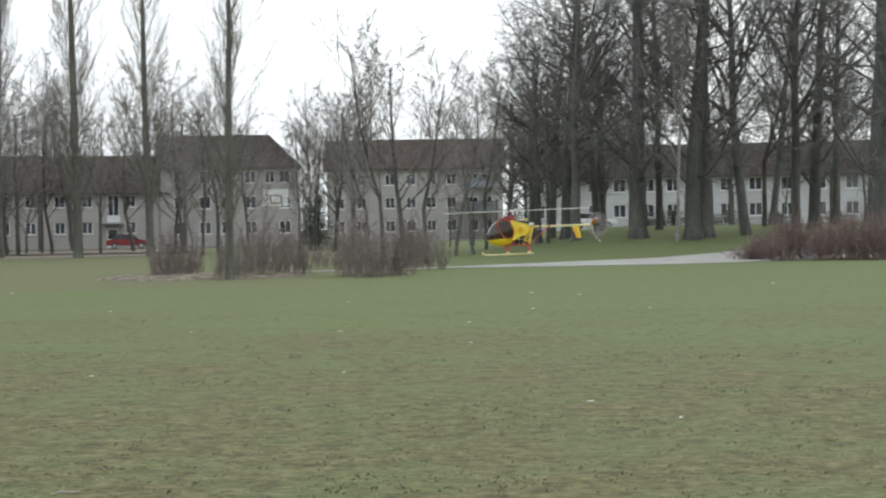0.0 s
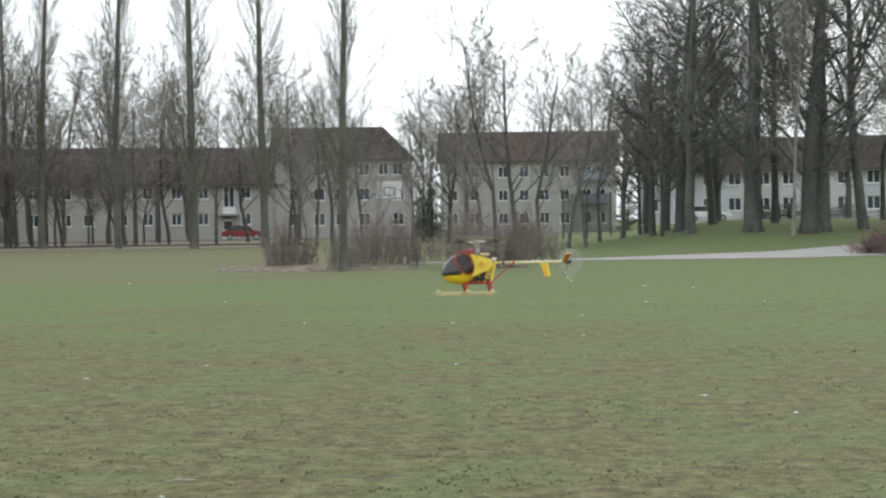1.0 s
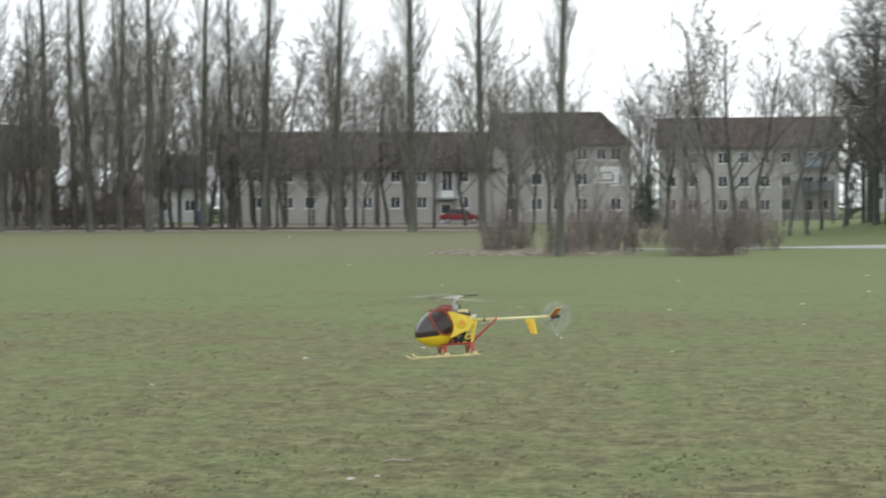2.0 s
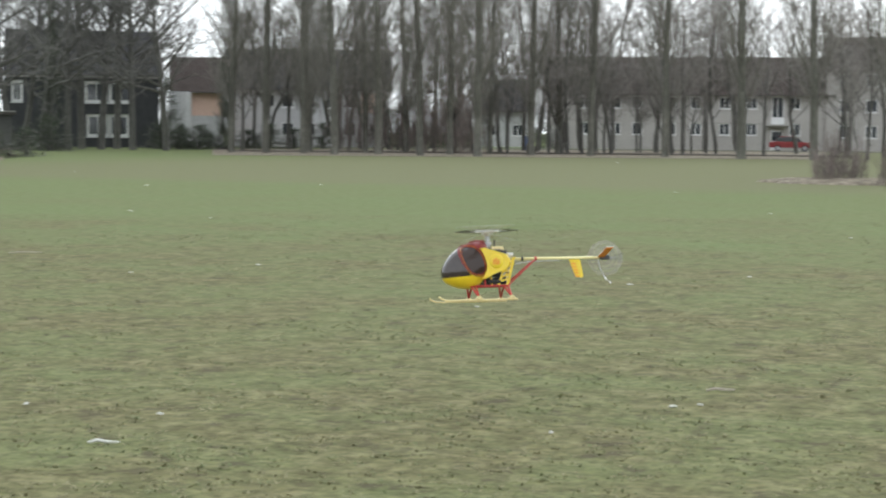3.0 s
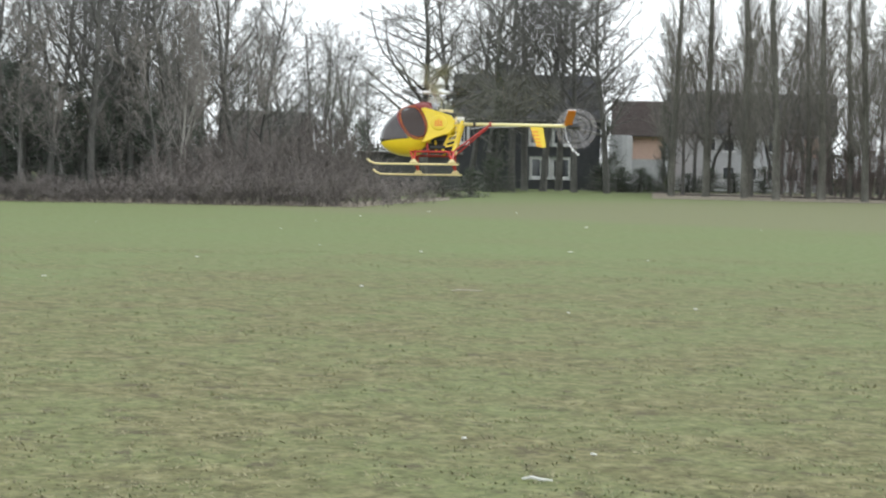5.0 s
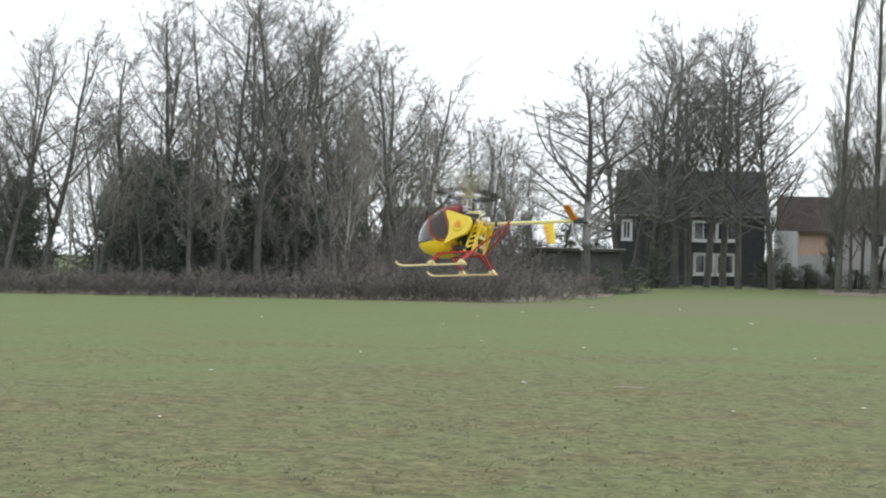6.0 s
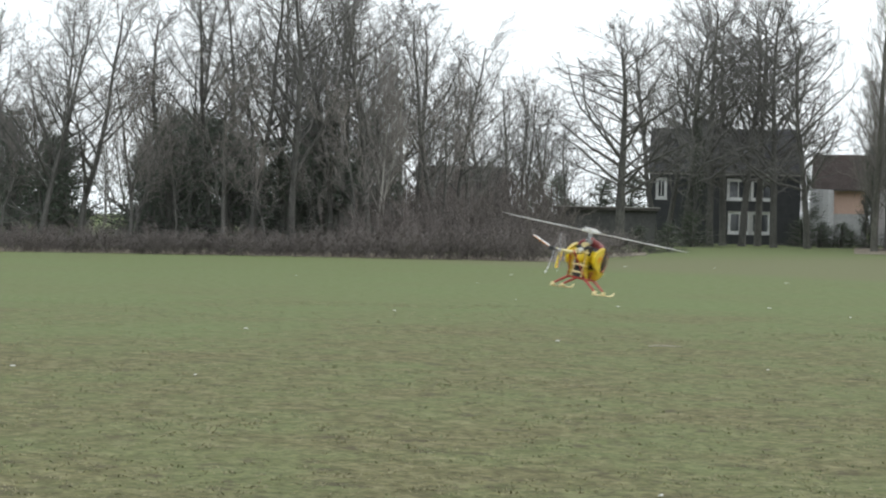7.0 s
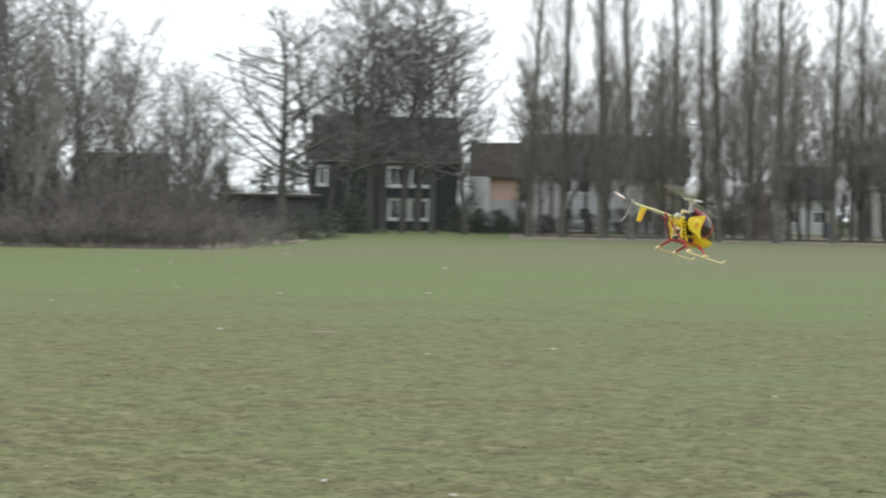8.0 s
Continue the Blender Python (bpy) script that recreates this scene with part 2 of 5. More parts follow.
def thing(name, m, label, category, group="", kind=""):
    ob = new(name)
    ob.empty_display_size = 0.3
    ob.matrix_basis = m
    return tagged(ob, label, category, group, kind)


def box(bm, lo, hi, bevel=0.0):
    c, s = (Vector(lo) + Vector(hi)) / 2, Vector(hi) - Vector(lo)
    made = bmesh.ops.create_cube(bm, size=1, matrix=Matrix.Translation(c) @ Matrix.Diagonal((*s, 1)))["verts"]
    if bevel:
        edges = list({e for v in made for e in v.link_edges})
        bmesh.ops.bevel(bm, geom=edges, offset=bevel, segments=2, affect="EDGES", profile=0.5)
    return bm


def tube(bm, pts, radius, sides=8, cap=True):
    """A round bar along points; radius is a number or one for each point."""
    pts = [Vector(p) for p in pts]
    rad = radius if isinstance(radius, (list, tuple)) else [radius] * len(pts)
    rings = []
    for i, p in enumerate(pts):
        d = (pts[min(i + 1, len(pts) - 1)] - pts[max(i - 1, 0)]).normalized()
        u = d.orthogonal().normalized() if i == 0 else (u - d * u.dot(d)).normalized()
        w = d.cross(u)
        rings.append([bm.verts.new(p + (u * math.cos(k) + w * math.sin(k)) * rad[i]) for k in (2 * math.pi * j / sides for j in range(sides))])
    for a, b in zip(rings, rings[1:]):
        for j in range(sides):
            bm.faces.new((a[j], a[(j + 1) % sides], b[(j + 1) % sides], b[j]))
    if cap:
        bm.faces.new(rings[0][::-1])
        bm.faces.new(rings[-1])
    return bm


def prism(bm, outline, thickness, axis_y):
    """A flat plate: an outline in x and z, with a thickness along y about axis_y."""
    a = [bm.verts.new((x, axis_y - thickness / 2, z)) for x, z in outline]
    b = [bm.verts.new((x, axis_y + thickness / 2, z)) for x, z in outline]
    bm.faces.new(a)
    bm.faces.new(b[::-1])
    for i in range(len(a)):
        j = (i + 1) % len(a)
        bm.faces.new((a[i], b[i], b[j], a[j]))
    return bm


# ---------------------------------------------------------------- ground
def build_ground():
    radii = [0] + [1.5 * 1.12 ** k for k in range(68)]
    azs = [-180 + 4 * k for k in range(28)] + [-68 + 0.75 * k for k in range(120)] + [22 + 4 * k for k in range(40)]
    azs = sorted(a for a in set(azs) if a < 180)
    rng = random.Random(3)
    verts, faces = [(0, 0, 0)], []
    for r in radii[1:]:
        for a in azs:
            p = spot(a, r)
            verts.append((p.x, p.y, p.z + (0.01 * noise.noise((p.x * 0.35, p.y * 0.35, 0)) if 3 < r < 60 else 0)))
    k = len(azs)
    for j in range(k):
        faces.append((0, 1 + (j + 1) % k, 1 + j))
    for i in range(len(radii) - 2):
        for j in range(k):
            a, b = 1 + i * k, 1 + (i + 1) * k
            faces.append((a + j, a + (j + 1) % k, b + (j + 1) % k, b + j))
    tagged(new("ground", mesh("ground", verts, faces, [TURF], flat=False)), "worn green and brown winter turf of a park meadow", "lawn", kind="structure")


def grass_tufts():
    """Tufts of short blades in uneven clumps, thick near the camera and thinning out with distance."""
    rng = np.random.default_rng(5)
    verts, faces, slots = [], [], []
    made = 0
    while made < 23000:
        r = 7.0 + 27.0 * rng.random() ** 1.25
        az = math.radians(rng.uniform(-57, 16))
        x, y = r * math.sin(az), r * math.cos(az)
        clump = noise.noise((x * 1.1, y * 1.1, 7)) + 0.8 * noise.noise((x * 4.5, y * 4.5, 2))
        if clump < rng.uniform(-0.5, 0.55):
            continue
        made += 1
        tone = noise.noise((x * 0.8, y * 0.8, 3)) * 1.1 + noise.noise((x * 0.12, y * 0.12, 9)) * 0.8 + rng.normal(0.1, 0.45)
        slot = 0 if tone > 0.4 else 1 if tone > -0.8 else 2
        z0 = 0.01 * noise.noise((x * 0.35, y * 0.35, 0)) - 0.004
        tall = rng.uniform(0.007, 0.022)
        for q in range(5):
            t, h, wide = rng.uniform(0, 6.28), tall * rng.uniform(0.6, 1.1), rng.uniform(0.004, 0.010)
            lean = rng.uniform(0.6, 2.2) * h
            dx, dy, ox, oy = math.cos(t), math.sin(t), rng.normal(0, 0.022), rng.normal(0, 0.022)
            b = len(verts)
            verts += [(x + ox - dy * wide, y + oy + dx * wide, z0), (x + ox + dy * wide, y + oy - dx * wide, z0), (x + ox + dx * lean, y + oy + dy * lean, z0 + h)]
            faces.append((b, b + 1, b + 2))
            slots.append(slot)
    mats = [material("green_grass_blades", [(0.112, 0.140, 0.058), (0.18, 0.203, 0.095)], 0.8, 0.7, 5, 0),
            material("straw_grass_blades", [(0.185, 0.175, 0.094), (0.31, 0.287, 0.168)], 0.85, 0.7, 5, 0),
            material("dead_grass_blades", [(0.10, 0.09, 0.053), (0.15, 0.136, 0.083)], 0.9, 0.7, 5, 0)]
    tagged(new("grass", mesh("grass", verts, faces, mats, slots)), "short worn grass with straw and dead blades", "grass", kind="stuff")


def strip(name, mat, rows, label, category, rise=0.03):
    """A paved strip along rows of (bearing, near distance, far distance), with a real edge."""
    rows2 = []
    for (a0, n0, f0), (a1, n1, f1) in zip(rows, rows[1:]):
        for k in range(8):
            u = k / 8
            rows2.append((a0 + (a1 - a0) * u, n0 + (n1 - n0) * u, f0 + (f1 - f0) * u))
    rows2.append(rows[-1])
    verts, faces = [], []
    for a, nr, fr in rows2:
        for r, dz in ((nr, -0.05), (nr, rise), ((nr + fr) / 2, rise + 0.02), (fr, rise), (fr, -0.05)):
            verts.append(spot(a, r, dz))
    for i in range(len(rows2) - 1):
        for j in range(4):
            b = i * 5 + j
            faces.append((b, b + 5, b + 6, b + 1))
    tagged(new(name, mesh(name, verts, faces, [mat])), label, category, kind="structure")


# ---------------------------------------------------------------- trees
class Wood:
    """Collects tapered round pieces, and pointed ends, and turns them into one mesh."""

    def __init__(self):
        self.p0, self.p1, self.r0, self.r1, self.tips = [], [], [], [], []

    def add(self, p, q, r, s):
        self.p0.append(p), self.p1.append(q), self.r0.append(r), self.r1.append(s)

    def tip(self, p, q, r):
        self.tips.append((p, q, r))

    def mesh(self, name, mat, sides):
        def rings(p, d, r):
            h = np.where(np.abs(d[:, 2:3]) > 0.9, np.array([[1.0, 0, 0]]), np.array([[0, 0, 1.0]]))
            u = np.cross(d, h)
            u /= np.linalg.norm(u, axis=1, keepdims=True)
            w = np.cross(d, u)
            return np.stack([p + (u * math.cos(2 * math.pi * j / sides) + w * math.sin(2 * math.pi * j / sides)) * r for j in range(sides)], 1)

        def ways(p, q):
            d = q - p
            return d / (np.linalg.norm(d, axis=1, keepdims=True) + 1e-9)

        verts, loops, sizes, base = [], [], [], 0
        if self.p0:
            p0, p1 = np.array(self.p0), np.array(self.p1)
            d = ways(p0, p1)
            v = np.concatenate([rings(p0, d, np.array(self.r0)[:, None]), rings(p1, d, np.array(self.r1)[:, None])], 1)
            at = (np.arange(len(p0)) * 2 * sides)[:, None]
            quads = np.concatenate([at + np.array([[j, (j + 1) % sides, sides + (j + 1) % sides, sides + j]]) for j in range(sides)], 1).reshape(-1, 4)
            verts.append(v.reshape(-1, 3)), loops.append(quads.reshape(-1)), sizes.append(np.full(len(quads), 4))
            base = len(p0) * 2 * sides
        if self.tips:
            p0, p1 = np.array([t[0] for t in self.tips]), np.array([t[1] for t in self.tips])
            v = np.concatenate([rings(p0, ways(p0, p1), np.array([[t[2]] for t in self.tips])), p1[:, None]], 1)
            at = (base + np.arange(len(p0)) * (sides + 1))[:, None]
            tris = np.concatenate([at + np.array([[j, (j + 1) % sides, sides]]) for j in range(sides)], 1).reshape(-1, 3)
            verts.append(v.reshape(-1, 3)), loops.append(tris.reshape(-1)), sizes.append(np.full(len(tris), 3))
        verts, loops, sizes = np.concatenate(verts), np.concatenate(loops), np.concatenate(sizes)
        me = bpy.data.meshes.new(name)
        me.vertices.add(len(verts))
        me.vertices.foreach_set("co", verts.reshape(-1))
        me.loops.add(len(loops))
        me.loops.foreach_set("vertex_index", loops.astype(np.int32))
        me.polygons.add(len(sizes))
        me.polygons.foreach_set("loop_start", np.concatenate([[0], np.cumsum(sizes)[:-1]]).astype(np.int32))
        me.update(calc_edges=True)
        me.materials.append(mat)
        me.polygons.foreach_set("use_smooth", [True] * len(sizes))
        return me


def unit(v):
    return v / (np.linalg.norm(v) + 1e-9)


def bough(rng, thick, thin, start, way, length, radius, level, spec):
    """A branch in short wobbling pieces, with smaller ones along it."""
    n = spec["pieces"][level]
    p, d = np.array(start, float), unit(np.array(way, float))
    step, pts = length / n, [np.array(start, float)]
    for i in range(n):
        d = unit(d + rng.normal(0, spec["wobble"][level], 3) + np.array([0, 0, spec["rise"][level]]))
        q = p + d * step
        a, b = radius * (1 - 0.75 * i / n), radius * (1 - 0.75 * (i + 1) / n)
        if level + 1 == len(spec["count"]) and i == n - 1:
            thin.tip(p, q, max(a, spec["least"] * 1.4))
        else:
            (thick if level < 2 and radius > 0.03 else thin).add(p, q, max(a, spec["least"]), max(b, spec["least"]))
        p = q
        pts.append(p)
    if level + 1 >= len(spec["count"]):
        return
    count = spec["count"][level + 1]
    for k in range(count):
        u = spec["from"][level + 1] + (1 - spec["from"][level + 1]) * (k + rng.random()) / count
        i = min(n - 1, int(u * n))
        at = pts[i] + (pts[i + 1] - pts[i]) * (u * n - i)
        along = unit(pts[i + 1] - pts[i])
        side = unit(np.cross(along, unit(rng.normal(0, 1, 3))))
        ang = radians(spec["angle"][level + 1] * rng.uniform(0.7, 1.3))
        size = length * spec["size"][level + 1] * rng.uniform(0.65, 1.25) * spec["taper"][level + 1](u)
        bough(rng, thick, thin, at, along * math.cos(ang) + side * math.sin(ang), size, max(spec["least"], radius * (1 - 0.7 * u) * spec["slim"][level + 1]), level + 1, spec)


SPECIES = {
    "poplar": dict(tall=24, radius=0.27, count=[1, 84, 8, 8], pieces=[14, 4, 2, 1], wobble=[0.018, 0.05, 0.09, 0.18], rise=[0.02, 0.20, 0.20, 0.12],
                   angle=[0, 33, 24, 26], size=[1, 0.175, 0.46, 0.46], slim=[1, 0.14, 0.5, 0.6], least=0.0068,
                   taper=[None, lambda u: 1.25 - 0.85 * u, lambda u: 1.1 - 0.5 * u, lambda u: 1], bark=BARK_POPLAR, twig=TWIG_POPLAR,
                   label="tall bare lombardy poplar with steep narrow branches", **{"from": [0, 0.09, 0.10, 0.1]}),
    "ash": dict(tall=13, radius=0.15, count=[1, 20, 10, 11], pieces=[9, 6, 2, 1], wobble=[0.05, 0.11, 0.16, 0.24], rise=[0.03, 0.10, 0.05, 0.02],
                angle=[0, 44, 46, 44], size=[1, 0.42, 0.40, 0.36], slim=[1, 0.50, 0.42, 0.5], least=0.0072,
                taper=[None, lambda u: 1.25 - 0.85 * u, lambda u: 1.15 - 0.4 * u, lambda u: 1], bark=BARK_DARK, twig=TWIG_DARK,
                label="bare upright woodland tree with fine dark twigs", **{"from": [0, 0.22, 0.15, 0.1]}),
    "lime": dict(tall=14, radius=0.28, count=[1, 28, 10, 13], pieces=[8, 6, 2, 1], wobble=[0.06, 0.12, 0.17, 0.24], rise=[0.02, 0.05, 0.01, -0.01],
                 angle=[0, 54, 46, 44], size=[1, 0.47, 0.38, 0.36], slim=[1, 0.46, 0.46, 0.5], least=0.0085,
                 taper=[None, lambda u: 1.2 - 0.62 * u, lambda u: 1.1 - 0.4 * u, lambda u: 1], bark=BARK_DARK, twig=TWIG_DARK,
                 label="bare spreading park tree with a broad fan of dark branches", **{"from": [0, 0.27, 0.15, 0.1]}),
    "giant": dict(tall=24, radius=0.62, count=[1, 42, 13, 14], pieces=[10, 7, 2, 1], wobble=[0.03, 0.11, 0.16, 0.22], rise=[0.02, 0.03, -0.03, -0.07],
                  angle=[0, 64, 50, 46], size=[1, 0.32, 0.42, 0.40], slim=[1, 0.17, 0.42, 0.5], least=0.010,
                  taper=[None, lambda u: 1.2 - 0.7 * u, lambda u: 1.1 - 0.4 * u, lambda u: 1], bark=BARK_DARK, twig=TWIG_DARK,
                  label="huge bare old park tree with drooping dark twigs", **{"from": [0, 0.12, 0.15, 0.1]}),
    "birch": dict(tall=9.5, radius=0.11, count=[1, 18, 8, 11], pieces=[9, 5, 2, 1], wobble=[0.06, 0.09, 0.15, 0.2], rise=[0.02, 0.12, 0.06, 0.0],
                  angle=[0, 44, 40, 40], size=[1, 0.46, 0.42, 0.42], slim=[1, 0.42, 0.45, 0.5], least=0.0075,
                  taper=[None, lambda u: 1.15 - 0.65 * u, lambda u: 1.1 - 0.4 * u, lambda u: 1], bark=BARK_DARK, twig=TWIG_BROWN,
                  label="slender bare tree with airy brownish twigs", **{"from": [0, 0.25, 0.15, 0.1]}),
}
PROTO = {}


def tree_like(key, build, label, category, group, m):
    """Builds a kind of plant once and copies it after that, at the pose m."""
    if key not in PROTO:
        PROTO[key] = thing(*build(), label, category, group)
        ob = PROTO[key]
        for me in PROTO_MESHES.pop(key):
            o = new(me.name, me)
            o.parent = ob
            if me.name.split(".")[0] in ("bough_spray", "foliage"):
                tagged(o, kind="stuff")
        ob.matrix_basis = m
        return ob
    ob = PROTO[key]
    keep = ob.scale.copy()
    ob.scale = (1, 1, 1)
    made = copy_thing(ob, m)
    ob.scale = keep
    return made


PROTO_MESHES = {}


def tree(kind, variant, az, r, tall, wide=None, turn=0.0, lean=(0, 0), bark=None):
    s = SPECIES[kind]
    key = (kind, variant, bark.name if bark else "")

    def build():
        rng = np.random.default_rng(hash_of(kind) + variant)
        thick, thin = Wood(), Wood()
        bough(rng, thick, thin, (0, 0, -0.3), (0, 0, 1), s["tall"], s["radius"], 0, s)
        # root flare
        for k in range(6):
            a = k * math.pi / 3 + 0.3
            thick.add(np.array([math.cos(a) * s["radius"] * 0.95, math.sin(a) * s["radius"] * 0.95, -0.25]), np.array([0, 0, s["radius"] * 2.4]), s["radius"] * 0.42, s["radius"] * 0.5)
        PROTO_MESHES[key] = [thick.mesh("trunk", bark or s["bark"], 7), thin.mesh("crown", s["twig"], 3)]
        return "tree", Matrix()

    k = tall / s["tall"]
    kw = k if wide is None else k * wide
    p = spot(az, r)
    return tree_like(key, build, s["label"], "tree", kind + " trees", Matrix.Translation(p) @ pose(0, 0, 0, lean[0], lean[1], turn) @ Matrix.Diagonal((kw, kw, k, 1)))


def hash_of(text):
    return sum((i + 1) * ord(c) for i, c in enumerate(text)) % 9973


def shrub(kind, variant, az, r, tall, wide, turn=0.0):
    """A many-stemmed bush: stems that fan out from the ground and fork into fine twigs."""
    spec = {"grey": (STEM_GREY, 30, 36, "bare grey-brown shrub with many upright stems", "shrub"),
            "red": (STEM_RED, 54, 52, "dense red-stemmed dogwood bush without leaves", "shrub"),
            "bramble": (BRAMBLE, 27, 56, "tangled bare bramble thicket at the wood's edge", "thicket")}[kind]
    key = ("shrub", kind, variant)

    def build():
        rng = np.random.default_rng(hash_of(kind) * 3 + variant)
        thin, low = Wood(), Wood()
        for k in range(spec[1]):
            a, tilt = rng.uniform(0, 6.28), radians(rng.uniform(2, spec[2]))
            spread = 0.45 if kind != "bramble" else 0.8
            base = np.array([rng.normal(0, spread * 0.5), rng.normal(0, spread * 0.5), -0.05])
            d = np.array([math.cos(a) * math.sin(tilt), math.sin(a) * math.sin(tilt), math.cos(tilt)])
            s = dict(count=[1, 6, 5], pieces=[3, 2, 1], wobble=[0.10, 0.16, 0.22], rise=[0.02 if kind != "bramble" else -0.10, 0.05, 0.0], angle=[0, 30, 35],
                     size=[1, 0.42, 0.45], slim=[1, 0.6, 0.7], least=0.0034 if kind == "red" else 0.0042, taper=[None, lambda u: 1.1 - 0.5 * u, lambda u: 1], **{"from": [0, 0.2, 0.1]})
            bough(rng, low, thin, base, d, rng.uniform(0.35, 1.0) * (1.0 if kind == "bramble" else 1.12 - 0.35 * tilt), 0.008 if kind == "red" else 0.009, 0, s)
        PROTO_MESHES[key] = [thin.mesh("brushwood", spec[0], 3)]
        return "shrub" if kind != "bramble" else "thicket", Matrix()

    return tree_like(key, build, spec[3], spec[4], kind + " shrubs", Matrix.Translation(spot(az, r)) @ pose(0, 0, 0, 0, 0, turn) @ Matrix.Diagonal((wide, wide, tall, 1)))


def leaf_mass(variant, az, r, tall, wide, turn=0.0, mat=None, label="dark evergreen tree with dense drooping foliage"):
    """An evergreen: a trunk, boughs and thousands of small leaf blades set on them."""
    mat = mat or EVERGREEN
    key = ("evergreen", variant, mat.name)

    def build():
        rng = np.random.default_rng(77 + variant)
        thick, thin = Wood(), Wood()
        s = dict(count=[1, 42, 6], pieces=[7, 4, 2], wobble=[0.03, 0.1, 0.2], rise=[0.02, -0.02, -0.05], angle=[0, 70, 45], size=[1, 0.33, 0.4], slim=[1, 0.3, 0.5],
                 least=0.006, taper=[None, lambda u: 1.25 - 1.05 * u, lambda u: 1], **{"from": [0, 0.04, 0.1]})
        bough(rng, thick, thin, (0, 0, -0.2), (0, 0, 1), 1.0, 0.032, 0, s)
        pts = np.array(thin.p1 + [t[1] for t in thin.tips])
        n = 6500
        c = pts[rng.integers(0, len(pts), n)] + rng.normal(0, 0.040, (n, 3))
        a, b = rng.normal(0, 1, (n, 3)), rng.normal(0, 1, (n, 3))
        a /= np.linalg.norm(a, axis=1, keepdims=True)
        b /= np.linalg.norm(b, axis=1, keepdims=True)
        sz = rng.uniform(0.007, 0.017, (n, 1))
        v = np.stack([c - a * sz, c + b * sz * 0.6, c + a * sz], 1).reshape(-1, 3)
        leaves = mesh("foliage", v.tolist(), np.arange(3 * n).reshape(-1, 3).tolist(), [mat])
        PROTO_MESHES[key] = [thick.mesh("trunk", BARK_DARK, 6), thin.mesh("bough_spray", TWIG_DARK, 3), leaves]
        return "evergreen_tree", Matrix()

    return tree_like(key, build, label, "tree", "evergreens", Matrix.Translation(spot(az, r)) @ pose(0, 0, 0, 0, 0, turn) @ Matrix.Diagonal((wide, wide, tall, 1)))


